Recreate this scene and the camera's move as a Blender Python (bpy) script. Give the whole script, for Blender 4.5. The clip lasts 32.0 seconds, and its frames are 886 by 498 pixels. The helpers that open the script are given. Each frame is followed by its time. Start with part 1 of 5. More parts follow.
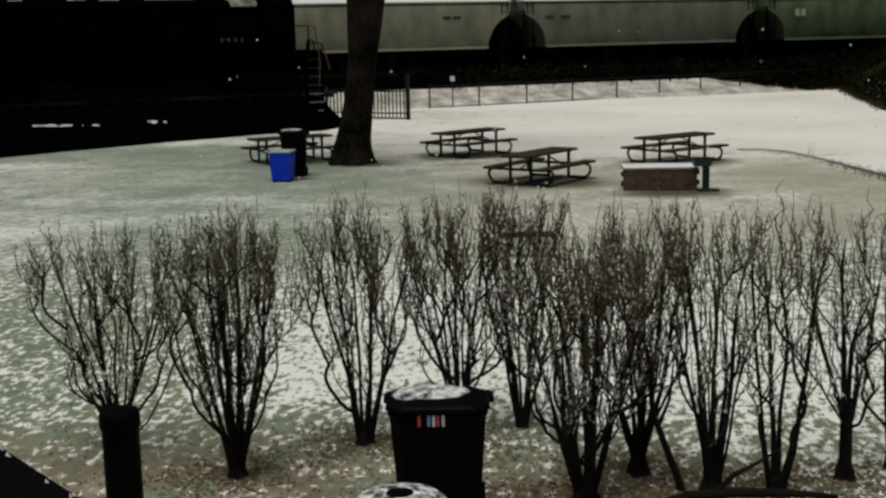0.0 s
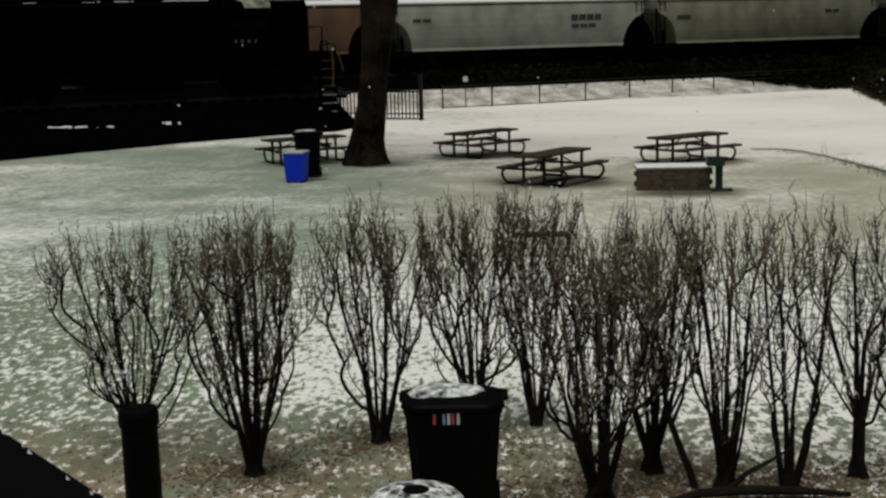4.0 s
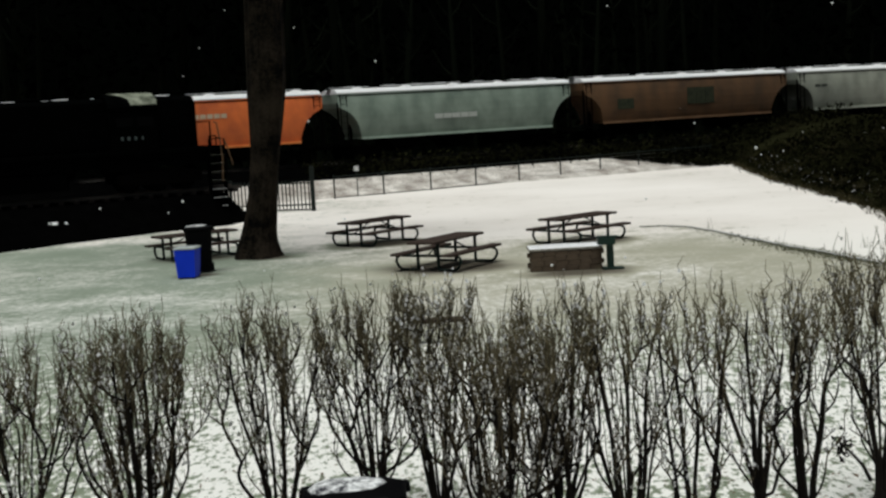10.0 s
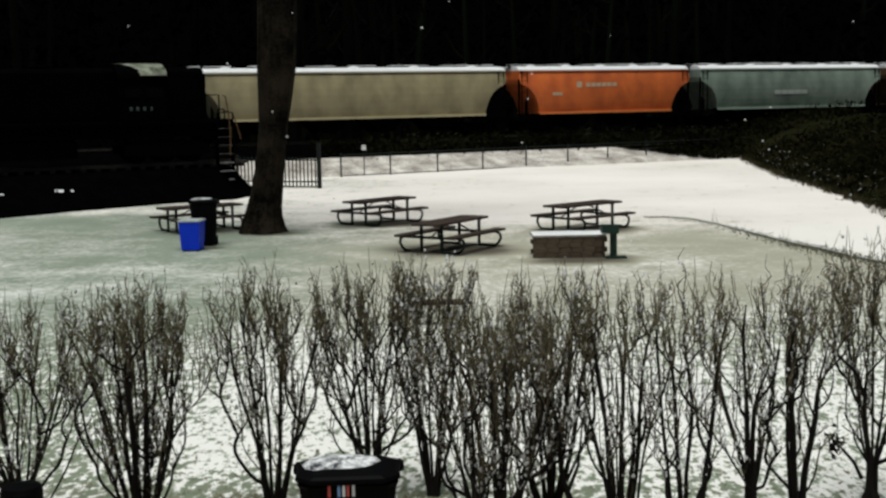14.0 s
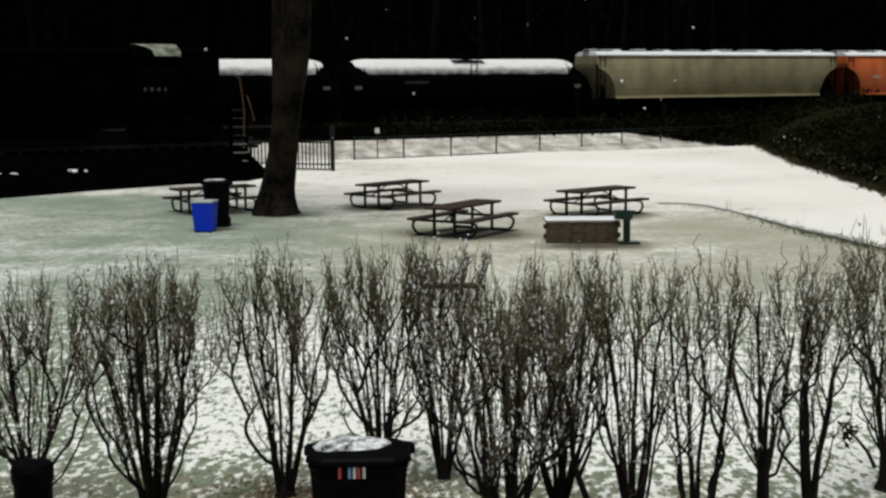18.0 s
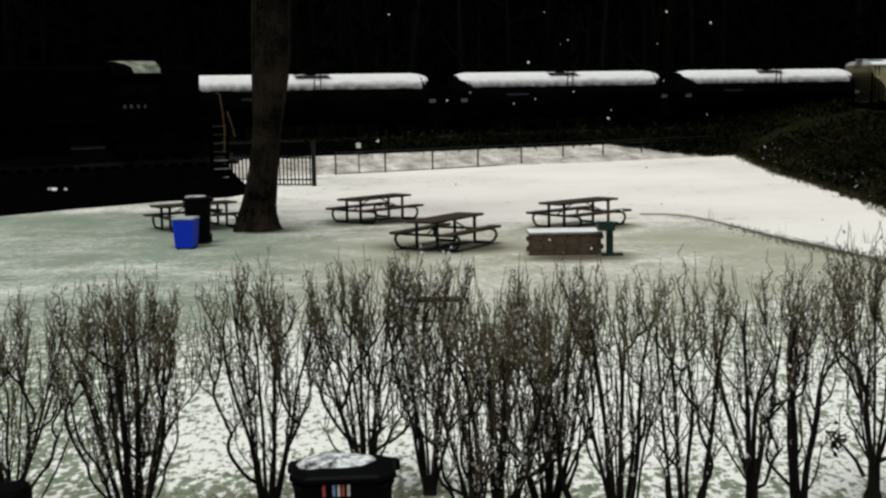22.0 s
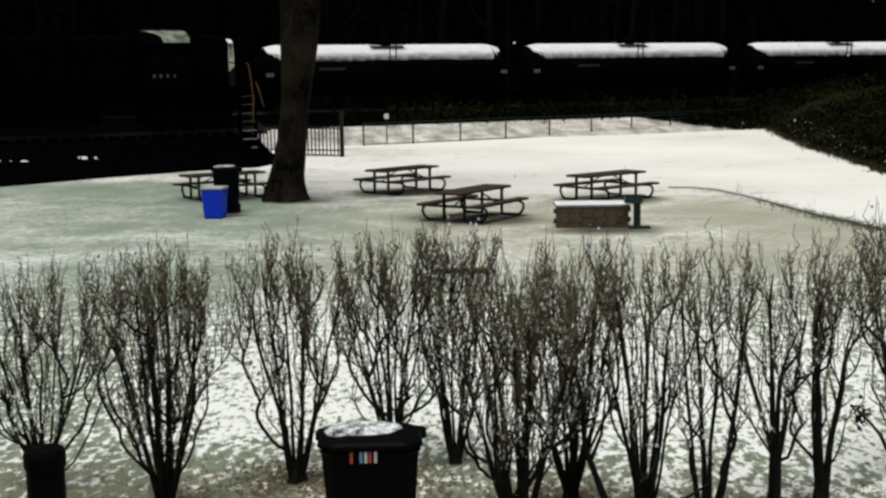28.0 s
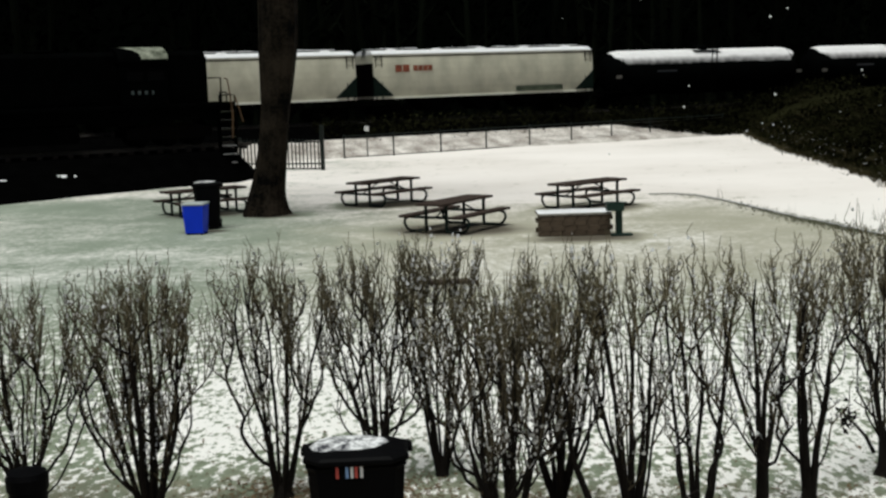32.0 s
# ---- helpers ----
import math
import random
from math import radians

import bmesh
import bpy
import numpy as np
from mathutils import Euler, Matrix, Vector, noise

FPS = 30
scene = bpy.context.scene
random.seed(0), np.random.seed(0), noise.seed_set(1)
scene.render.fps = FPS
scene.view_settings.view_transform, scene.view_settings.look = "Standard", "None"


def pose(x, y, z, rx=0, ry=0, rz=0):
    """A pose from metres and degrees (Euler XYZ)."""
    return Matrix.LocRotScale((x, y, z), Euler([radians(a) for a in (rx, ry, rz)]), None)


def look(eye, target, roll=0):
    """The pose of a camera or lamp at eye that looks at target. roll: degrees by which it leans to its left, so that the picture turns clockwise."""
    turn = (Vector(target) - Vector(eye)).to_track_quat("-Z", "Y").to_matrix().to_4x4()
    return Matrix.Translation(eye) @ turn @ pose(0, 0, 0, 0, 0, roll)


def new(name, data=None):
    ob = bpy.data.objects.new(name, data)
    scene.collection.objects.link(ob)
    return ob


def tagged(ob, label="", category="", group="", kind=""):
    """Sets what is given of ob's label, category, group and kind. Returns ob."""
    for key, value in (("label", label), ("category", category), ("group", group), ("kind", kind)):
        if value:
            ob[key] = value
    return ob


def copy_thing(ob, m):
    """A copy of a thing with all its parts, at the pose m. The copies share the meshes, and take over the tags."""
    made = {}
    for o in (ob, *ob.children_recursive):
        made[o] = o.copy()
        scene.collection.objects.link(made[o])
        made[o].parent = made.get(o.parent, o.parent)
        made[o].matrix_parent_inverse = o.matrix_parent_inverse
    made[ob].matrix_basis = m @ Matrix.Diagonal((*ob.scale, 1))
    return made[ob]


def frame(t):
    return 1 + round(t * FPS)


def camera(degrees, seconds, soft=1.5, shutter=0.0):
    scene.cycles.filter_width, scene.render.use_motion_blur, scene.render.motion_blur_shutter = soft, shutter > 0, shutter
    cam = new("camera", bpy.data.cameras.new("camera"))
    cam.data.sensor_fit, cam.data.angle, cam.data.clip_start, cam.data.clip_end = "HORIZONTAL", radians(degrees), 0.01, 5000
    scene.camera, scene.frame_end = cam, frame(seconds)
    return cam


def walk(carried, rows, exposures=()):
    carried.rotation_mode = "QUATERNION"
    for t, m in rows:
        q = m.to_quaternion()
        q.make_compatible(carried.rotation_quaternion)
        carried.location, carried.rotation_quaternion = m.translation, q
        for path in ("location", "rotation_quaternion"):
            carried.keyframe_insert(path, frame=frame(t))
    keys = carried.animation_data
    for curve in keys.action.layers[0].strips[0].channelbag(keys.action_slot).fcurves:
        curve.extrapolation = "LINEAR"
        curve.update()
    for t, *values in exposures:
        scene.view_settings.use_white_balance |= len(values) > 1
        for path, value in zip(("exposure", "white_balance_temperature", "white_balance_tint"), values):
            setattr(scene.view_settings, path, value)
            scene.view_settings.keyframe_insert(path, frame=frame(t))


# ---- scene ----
cam = camera(39.23, 32.0, soft=2.5)
# seconds, x, y, z, yaw, pitch, roll
ROWS = [
    (0, -0.012, 0.016, 4.202, 3.863, -9.962, 1.246),
    (0.5, -0.013, -0.032, 4.208, 3.878, -10.104, 1.21),
    (1, -0.016, -0.04, 4.212, 4.054, -10.045, 1.098),
    (1.5, -0.017, -0.053, 4.217, 4.114, -9.926, 1.193),
    (2, -0.019, -0.037, 4.203, 4.088, -9.986, 1.37),
    (2.5, -0.018, -0.084, 4.212, 4.255, -9.927, 1.39),
    (4.5, -0.022, -0.078, 4.214, 4.439, -9.948, 1.459),
    (5, -0.026, -0.075, 4.215, 4.33, -10.034, 1.337),
    (5.5, -0.028, -0.088, 4.212, 4.888, -10.225, 1.325),
    (6, -0.026, -0.066, 4.21, 5.171, -10.323, 1.327),
    (6.5, -0.025, 0.137, 4.19, 4.899, -9.924, 1.459),
    (7, -0.022, 0.851, 4.211, 3.987, -10.592, 1.286),
    (7.5, -0.022, 0.901, 4.215, 1.392, -8.646, 0.732),
    (8, -0.019, 0.45, 4.215, 0.468, -5.235, 1.325),
    (8.5, -0.019, 0.15, 4.214, -0.607, -5.375, 1.545),
    (9, -0.001, -0.025, 4.235, -0.146, -5.894, 1.826),
    (9.5, 0, 0.051, 4.219, 0.067, -6.08, 2.23),
    (10, 0.006, 0.003, 4.21, -0.621, -6.118, 3.262),
    (10.5, -0, -0.007, 4.2, 0.562, -8.2, 1.54),
    (11, 0.006, -0.038, 4.21, 0.662, -8.207, 1.658),
    (11.5, 0.007, 0.009, 4.204, 0.114, -7.903, 1.298),
    (12, 0.016, -0.033, 4.213, 0.229, -7.819, 1.172),
    (12.5, 0.016, 0.004, 4.207, 0.036, -7.734, 0.917),
    (13, 0.01, 0.022, 4.202, -0.082, -7.702, 0.765),
    (13.5, 0.019, -0.084, 4.221, -0.117, -6.939, 0.925),
    (14, 0.021, -0.063, 4.222, -0.179, -6.92, 1.052),
    (14.5, 0.014, -0.03, 4.213, -0.163, -7.081, 0.915),
    (16.5, 0.008, 0.024, 4.191, 0.053, -7.5, 0.28),
    (17, 0.007, 0.005, 4.197, 0.183, -7.637, 0.193),
    (17.5, 0.012, -0.008, 4.197, 0.318, -7.669, 0.247),
    (18, 0.008, -0.005, 4.198, 0.459, -7.63, 0.454),
    (18.5, 0.011, -0.017, 4.2, 0.026, -7.438, 0.627),
    (19, 0.011, 0.024, 4.2, -0.033, -7.153, 0.763),
    (19.5, 0.009, 0.05, 4.191, -0.223, -6.96, 0.592),
    (20, 0.006, 0.011, 4.181, 0.563, -7.508, 0.82),
    (20.5, 0.009, -0.098, 4.197, 0.557, -7.113, 0.903),
    (21, 0.003, 0.046, 4.18, 0.144, -7.146, 1.091),
    (21.5, 0.001, 0.048, 4.18, 0.113, -7.061, 0.986),
    (22, 0.008, 0.114, 4.173, -0.423, -6.998, 1.117),
    (22.5, 0.011, 0.042, 4.187, -0.325, -6.837, 1.158),
    (23, 0.011, 0.007, 4.182, 0.068, -6.988, 0.893),
    (23.5, 0.011, 0.017, 4.186, -0.122, -6.915, 0.951),
    (24, 0.007, 0.025, 4.18, 0.169, -7.189, 0.98),
    (24.5, -0, 0.11, 4.163, 0.29, -7.599, 0.737),
    (25, 0.001, 0.008, 4.174, 0.722, -7.974, 0.617),
    (25.5, 0.006, -0.103, 4.195, 0.903, -7.775, 0.804),
    (26, 0.013, 0.001, 4.183, 0.465, -7.563, 1.158),
    (26.5, 0.002, 0.013, 4.177, 0.716, -7.96, 0.897),
    (28.5, 0.002, 0.022, 4.183, 0.872, -8.289, 0.791),
    (29, 0.007, 0.015, 4.185, 0.434, -7.938, 1.16),
    (29.5, 0.01, -0.004, 4.189, 0.115, -7.682, 1.573),
    (30, 0.014, -0.011, 4.193, 0.012, -7.56, 1.822),
    (30.5, 0.009, -0.025, 4.193, 0.273, -7.71, 1.788),
    (31, 0.011, 0, 4.192, 0.106, -7.727, 1.814),
    (31.5, 0.019, -0.001, 4.195, -0.017, -7.714, 1.832),
    (32, 0.009, 0.062, 4.182, -0.077, -7.803, 1.867),
]
walk(cam, [(t, pose(x, y, z, 90 + pitch, roll, yaw)) for t, x, y, z, yaw, pitch, roll in ROWS],
     exposures=[(0, 0.62, 6560, 10), (1, 0.42, 6560, 10), (2, 0.68, 6560, 10), (2.5, 0.64, 6560, 10), (5, 0.62, 6560, 10), (6, -0.02, 6620, 10), (6.6, -0.02, 6620, 10), (7.4, 0.39, 6340, 10), (8, 1.35, 6340, 10), (9, 1.14, 6340, 10), (10, 1.01, 6340, 10), (11, 1.3, 6340, 10), (12, 1.22, 6340, 10), (14, 1.11, 6340, 10), (17, 1.12, 6340, 10), (19, 1.05, 6340, 10), (24, 1.06, 6340, 10), (29, 1.21, 6340, 10), (30, 1.07, 6340, 10), (31, 1.1, 6340, 10), (32, 1.16, 6340, 10)])

# ---- world and light: heavy overcast, light from high above ----
world = bpy.data.worlds.new("overcast_sky")
scene.world = world
world.use_nodes = True
wn, wl = world.node_tree.nodes, world.node_tree.links
sky = wn.new("ShaderNodeTexSky")
sky.sky_type, sky.sun_disc = "NISHITA", False
sky.sun_elevation, sky.sun_rotation = radians(75), radians(200)
wn["Background"].inputs["Strength"].default_value = 0.004
wl.new(sky.outputs[0], wn["Background"].inputs["Color"])
sun = new("overcast_sun", bpy.data.lights.new("overcast_sun", "SUN"))
sun.data.energy, sun.data.angle, sun.data.color = 1.5, radians(45), (0.985, 1.0, 0.93)
sun.matrix_world = look((-4, -11, 44), (0, 0, 0))


# ---- materials ----
def material(name, base, rough=0.8, metal=0.0, dark=None, scale=6.0, amount=0.5, bump=0.2, bump_scale=40.0, spread=0.0, snow=0.0, spec=0.3):
    """A surface whose colour varies at two scales, with fine relief; snow lies on what faces up."""
    m = bpy.data.materials.new(name)
    m.use_nodes = True
    n, l = m.node_tree.nodes, m.node_tree.links
    b = n["Principled BSDF"]
    b.inputs["Roughness"].default_value, b.inputs["Metallic"].default_value = rough, metal
    b.inputs["Specular IOR Level"].default_value = spec
    tc = n.new("ShaderNodeTexCoord")
    big, fine = n.new("ShaderNodeTexNoise"), n.new("ShaderNodeTexNoise")
    big.inputs["Scale"].default_value, fine.inputs["Scale"].default_value = scale, bump_scale
    big.inputs["Detail"].default_value, fine.inputs["Detail"].default_value = 6, 4
    l.new(tc.outputs["Object"], big.inputs["Vector"]), l.new(tc.outputs["Object"], fine.inputs["Vector"])
    ramp = n.new("ShaderNodeValToRGB")
    d = dark or tuple(c * 0.55 for c in base)
    ramp.color_ramp.elements[0].position, ramp.color_ramp.elements[1].position = 0.5 - amount / 2, 0.5 + amount / 2
    ramp.color_ramp.elements[0].color, ramp.color_ramp.elements[1].color = (*d, 1), (*base, 1)
    mixf = n.new("ShaderNodeMath")
    mixf.operation = "MULTIPLY_ADD"
    mixf.inputs[1].default_value, mixf.inputs[2].default_value = 0.35, 0.0
    l.new(fine.outputs[0], mixf.inputs[0])
    add = n.new("ShaderNodeMath")
    add.operation = "MULTIPLY_ADD"
    add.inputs[1].default_value = 0.65
    l.new(big.outputs[0], add.inputs[0]), l.new(mixf.outputs[0], add.inputs[2])
    last = add.outputs[0]
    if spread:
        info, s = n.new("ShaderNodeObjectInfo"), n.new("ShaderNodeMath")
        s.operation = "MULTIPLY_ADD"
        s.inputs[1].default_value = spread
        l.new(info.outputs["Random"], s.inputs[0]), l.new(last, s.inputs[2])
        last = s.outputs[0]
    l.new(last, ramp.inputs[0])
    colour = ramp.outputs[0]
    if snow:
        geo, sep = n.new("ShaderNodeNewGeometry"), n.new("ShaderNodeSeparateXYZ")
        l.new(geo.outputs["Normal"], sep.inputs[0])
        lay = n.new("ShaderNodeMath")
        lay.operation = "MULTIPLY_ADD"
        lay.inputs[1].default_value = 1.0
        l.new(sep.outputs["Z"], lay.inputs[0]), l.new(fine.outputs[0], lay.inputs[2])
        sr = n.new("ShaderNodeMapRange")
        sr.inputs["From Min"].default_value, sr.inputs["From Max"].default_value = 1.55 - 0.5 * snow, 1.75 - 0.5 * snow
        l.new(lay.outputs[0], sr.inputs["Value"])
        mx = n.new("ShaderNodeMixRGB")
        mx.inputs["Color2"].default_value = (0.8, 0.81, 0.83, 1)
        l.new(sr.outputs[0], mx.inputs["Fac"]), l.new(colour, mx.inputs["Color1"])
        colour = mx.outputs[0]
    l.new(colour, b.inputs["Base Color"])
    bp = n.new("ShaderNodeBump")
    bp.inputs["Strength"].default_value, bp.inputs["Distance"].default_value = bump, 0.02
    l.new(fine.outputs[0], bp.inputs["Height"]), l.new(bp.outputs[0], b.inputs["Normal"])
    return m


M_BARK = material("dark_wet_bark", (0.027, 0.0205, 0.0145), 0.9, dark=(0.0008, 0.0008, 0.0006), scale=1.2, amount=0.2, bump=0.9, bump_scale=10, spec=0.06)
M_TWIG = material("shrub_twigs", (0.14, 0.115, 0.07), 0.8, dark=(0.006, 0.005, 0.004), scale=6, amount=0.33, bump=0.3, bump_scale=60, spec=0.12)
def paler_shoots(m):
    """Young shoots high in the crown are paler and more olive than the old wood below."""
    n, l = m.node_tree.nodes, m.node_tree.links
    b = n["Principled BSDF"]
    old_wood = b.inputs["Base Color"].links[0].from_socket
    tc, sep, rise, mx = n.new("ShaderNodeTexCoord"), n.new("ShaderNodeSeparateXYZ"), n.new("ShaderNodeMapRange"), n.new("ShaderNodeMixRGB")
    l.new(tc.outputs["Object"], sep.inputs[0])
    rise.inputs["From Min"].default_value, rise.inputs["From Max"].default_value, rise.inputs["To Max"].default_value = 1.5, 2.6, 0.45
    mx.inputs["Color2"].default_value = (0.22, 0.195, 0.12, 1)
    l.new(sep.outputs["Z"], rise.inputs["Value"]), l.new(rise.outputs[0], mx.inputs["Fac"])
    l.new(old_wood, mx.inputs["Color1"]), l.new(mx.outputs[0], b.inputs["Base Color"])
    return m


M_TWIG = paler_shoots(M_TWIG)
M_STEM = material("shrub_stems", (0.019, 0.015, 0.012), 0.85, dark=(0.004, 0.0035, 0.0035), scale=4, bump=0.5, bump_scale=40, spec=0.1)
M_PLANK = material("table_planks", (0.06, 0.042, 0.034), 0.8, dark=(0.018, 0.012, 0.01), scale=4, bump=0.4, bump_scale=30, spread=0.15, spec=0.15)
M_TUBE = material("table_tube", (0.01, 0.022, 0.018), 0.6, dark=(0.005, 0.009, 0.008), spec=0.15)
M_BLACK = material("black_plastic", (0.0022, 0.0022, 0.0028), 0.6, dark=(0.001, 0.001, 0.0012), spec=0.06)
M_BLUE = material("blue_plastic", (0.006, 0.05, 0.85), 0.5, dark=(0.004, 0.035, 0.6), scale=3, amount=0.8, spec=0.2)
M_BLUELID = material("pale_bin_rim", (0.5, 0.55, 0.55), 0.6)
M_SNOW = material("fresh_snow", (0.82, 0.82, 0.82), 0.75, dark=(0.62, 0.63, 0.65), scale=4, amount=0.7, bump=0.4, bump_scale=25)
M_DIRTSNOW = material("speckled_snow", (0.86, 0.87, 0.88), 0.75, dark=(0.03, 0.03, 0.04), scale=13, amount=0.2, bump=0.4, bump_scale=30)
M_STONE = material("planter_stone", (0.13, 0.095, 0.065), 0.9, dark=(0.045, 0.033, 0.024), scale=3, bump=0.6, bump_scale=18, spread=0.1)
M_SLAB = material("planter_cap", (0.3, 0.28, 0.24), 0.9, dark=(0.14, 0.13, 0.11), scale=4, bump=0.4, snow=0.75)
M_GREEN = material("dark_green_paint", (0.012, 0.04, 0.03), 0.55, dark=(0.006, 0.02, 0.015))
M_TIMBER = material("edging_timber", (0.085, 0.088, 0.062), 0.9, dark=(0.025, 0.027, 0.02), scale=3, bump=0.5, spread=0.3, snow=0.25)
M_FENCE = material("fence_paint", (0.012, 0.018, 0.015), 0.7, dark=(0.006, 0.008, 0.007), spec=0.15)
M_MESHWIRE = material("fence_wire", (0.3, 0.3, 0.3), 0.5, metal=0.8, dark=(0.16, 0.16, 0.16))
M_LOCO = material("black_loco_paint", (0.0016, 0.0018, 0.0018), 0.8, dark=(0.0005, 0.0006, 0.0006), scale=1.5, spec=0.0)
M_LOCO_ROOF = material("loco_roof", (0.05, 0.055, 0.038), 0.85, dark=(0.002, 0.003, 0.0015), scale=1.6, amount=0.2, snow=0.16, spec=0.1)
M_TREAD = material("snowy_tread", (0.4, 0.4, 0.4), 0.8, dark=(0.05, 0.05, 0.05), scale=5, amount=0.3)
M_YELLOW = material("handrail_paint", (0.16, 0.085, 0.035), 0.7, dark=(0.03, 0.018, 0.01), scale=3, amount=0.3)
M_LETTER = material("pale_lettering", (0.09, 0.105, 0.11), 0.8, dark=(0.01, 0.025, 0.025), scale=9, amount=0.3)
M_FAINT = material("worn_lettering", (0.03, 0.034, 0.04), 0.8, dark=(0.008, 0.008, 0.01), scale=9)
M_STEEL = material("dark_running_gear", (0.003, 0.0028, 0.0025), 0.9, dark=(0.001, 0.001, 0.001), scale=2, spec=0.0)
M_RAIL = material("rail_steel", (0.06, 0.055, 0.05), 0.55, metal=0.5, dark=(0.03, 0.025, 0.02))
M_TIE = material("track_ties", (0.012, 0.01, 0.009), 0.9, dark=(0.005, 0.004, 0.004), spec=0.05)
M_TANK = material("black_tank_paint", (0.0025, 0.003, 0.003), 0.8, dark=(0.001, 0.001, 0.001), scale=1.2, spec=0.0)
M_BRUSH = material("dry_brush", (0.017, 0.0172, 0.0078), 0.95, dark=(0.0006, 0.001, 0.0005), scale=0.16, amount=0.3, bump=0.5, spec=0.0)
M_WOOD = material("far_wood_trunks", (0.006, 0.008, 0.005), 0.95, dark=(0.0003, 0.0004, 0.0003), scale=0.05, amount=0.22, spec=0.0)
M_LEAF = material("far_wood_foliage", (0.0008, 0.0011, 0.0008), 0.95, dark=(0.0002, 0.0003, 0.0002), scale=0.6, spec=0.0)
M_SHED = material("black_roofing", (0.0025, 0.0025, 0.0035), 0.85, dark=(0.0025, 0.0025, 0.003), scale=8, bump=0.5, spec=0.08)
M_SIGN = material("white_plate", (0.8, 0.8, 0.8), 0.6)
M_RED = material("red_lettering", (0.28, 0.07, 0.035), 0.6, dark=(0.12, 0.04, 0.025), scale=3, amount=0.3)
M_REDSTICK = material("sticker_red", (0.6, 0.1, 0.08), 0.5)
M_BLUESTICK = material("sticker_blue", (0.25, 0.4, 0.7), 0.5)


def ground_material():
    """Thin wet snow over grass: coverage in patches, whiter towards the tracks, leaf litter round the hedge."""
    m = bpy.data.materials.new("snowy_lawn")
    m.use_nodes = True
    n, l = m.node_tree.nodes, m.node_tree.links
    b = n["Principled BSDF"]
    b.inputs["Roughness"].default_value = 0.85
    b.inputs["Specular IOR Level"].default_value = 0.2
    geo = n.new("ShaderNodeNewGeometry")

    # grass lies in drifts along the slope of the lawn
    drift = n.new("ShaderNodeVectorMath")
    drift.operation = "MULTIPLY"
    drift.inputs[1].default_value = (1.0, 0.5, 1.0)
    l.new(geo.outputs["Position"], drift.inputs[0])

    def noise_at(scale, detail=5, rough=0.55, drawn=False):
        t = n.new("ShaderNodeTexNoise")
        t.inputs["Scale"].default_value, t.inputs["Detail"].default_value, t.inputs["Roughness"].default_value = scale, detail, rough
        l.new(drift.outputs[0] if drawn else geo.outputs["Position"], t.inputs["Vector"])
        return t.outputs[0]

    def math(op, a, c=None, d=None):
        t = n.new("ShaderNodeMath")
        t.operation = op
        for i, v in enumerate((a, c, d)):
            if v is None:
                continue
            if isinstance(v, (int, float)):
                t.inputs[i].default_value = v
            else:
                l.new(v, t.inputs[i])
        return t.outputs[0]

    def smooth(v, lo, hi, a=0.0, c=1.0):
        t = n.new("ShaderNodeMapRange")
        t.interpolation_type = "SMOOTHSTEP"
        for k, q in zip(("From Min", "From Max", "To Min", "To Max"), (lo, hi, a, c)):
            t.inputs[k].default_value = q
        l.new(v, t.inputs["Value"])
        return t.outputs[0]

    def mix(f, a, c):
        t = n.new("ShaderNodeMixRGB")
        for i, v in enumerate((f, a, c)):
            if isinstance(v, tuple):
                t.inputs[i].default_value = (*v, 1)
            elif isinstance(v, (int, float)):
                t.inputs[i].default_value = v
            else:
                l.new(v, t.inputs[i])
        return t.outputs[0]

    sep = n.new("ShaderNodeSeparateXYZ")
    l.new(geo.outputs["Position"], sep.inputs[0])
    x, y = sep.outputs["X"], sep.outputs["Y"]
    broad, mid, fine, speck, clump = noise_at(0.09, 3), noise_at(0.55, 4), noise_at(4.0, 6, 0.75), noise_at(10, 3, 0.6, True), noise_at(3.0, 3, 0.55, True)
    tuft = noise_at(1.3, 5, 0.7)
    # how much snow lies: open ground beyond the tables keeps most
    far = smooth(math("ADD", math("MULTIPLY_ADD", mid, 3.0, y), math("MULTIPLY", x, 0.3)), 39.5, 48.5, 0.0, 1.0)
    # the snowy path east of its edging
    edge = math("ADD", math("MULTIPLY_ADD", y, 0.194, x), math("MULTIPLY", mid, 0.5))
    far = math("MAXIMUM", far, smooth(edge, 16.75, 17.15))
    cover = math("MULTIPLY_ADD", broad, 0.75, math("MULTIPLY_ADD", mid, 0.3, math("MULTIPLY_ADD", far, 0.36, -0.15)))
    # open near strip lies under fresh snow, thinner to the west
    near = math("MULTIPLY", math("MULTIPLY", smooth(y, 15, 24, 1.0, 0.0), smooth(math("MULTIPLY_ADD", mid, 3.0, y), 13.2, 16.0)), smooth(math("MULTIPLY_ADD", mid, 2.0, x), -4.4, -2.2, 0.0, 1.0))
    cover = math("ADD", cover, math("MULTIPLY", near, 0.19))
    cover = math("SUBTRACT", cover, math("MULTIPLY", smooth(math("MULTIPLY_ADD", mid, 4.0, y), 13.0, 17.5, 1.0, 0.0), math("MULTIPLY", smooth(x, 0.9, 2.2, 1.0, 0.1), math("MULTIPLY_ADD", mid, 0.5, -0.02))))
    cover = math("SUBTRACT", cover, math("MULTIPLY", smooth(y, 14, 26, 1.0, 0.0), smooth(x, -6.0, -2.4, 0.08, 0.0)))
    # the lawn before the gate keeps less
    cover = math("SUBTRACT", cover, math("MULTIPLY", smooth(y, 38, 46), smooth(math("MULTIPLY_ADD", mid, 3.0, x), -7.0, 1.5, 0.15, 0.0)))
    # bare earth under tables, bins, planter and tree, with their shade painted in
    earth_shade = None
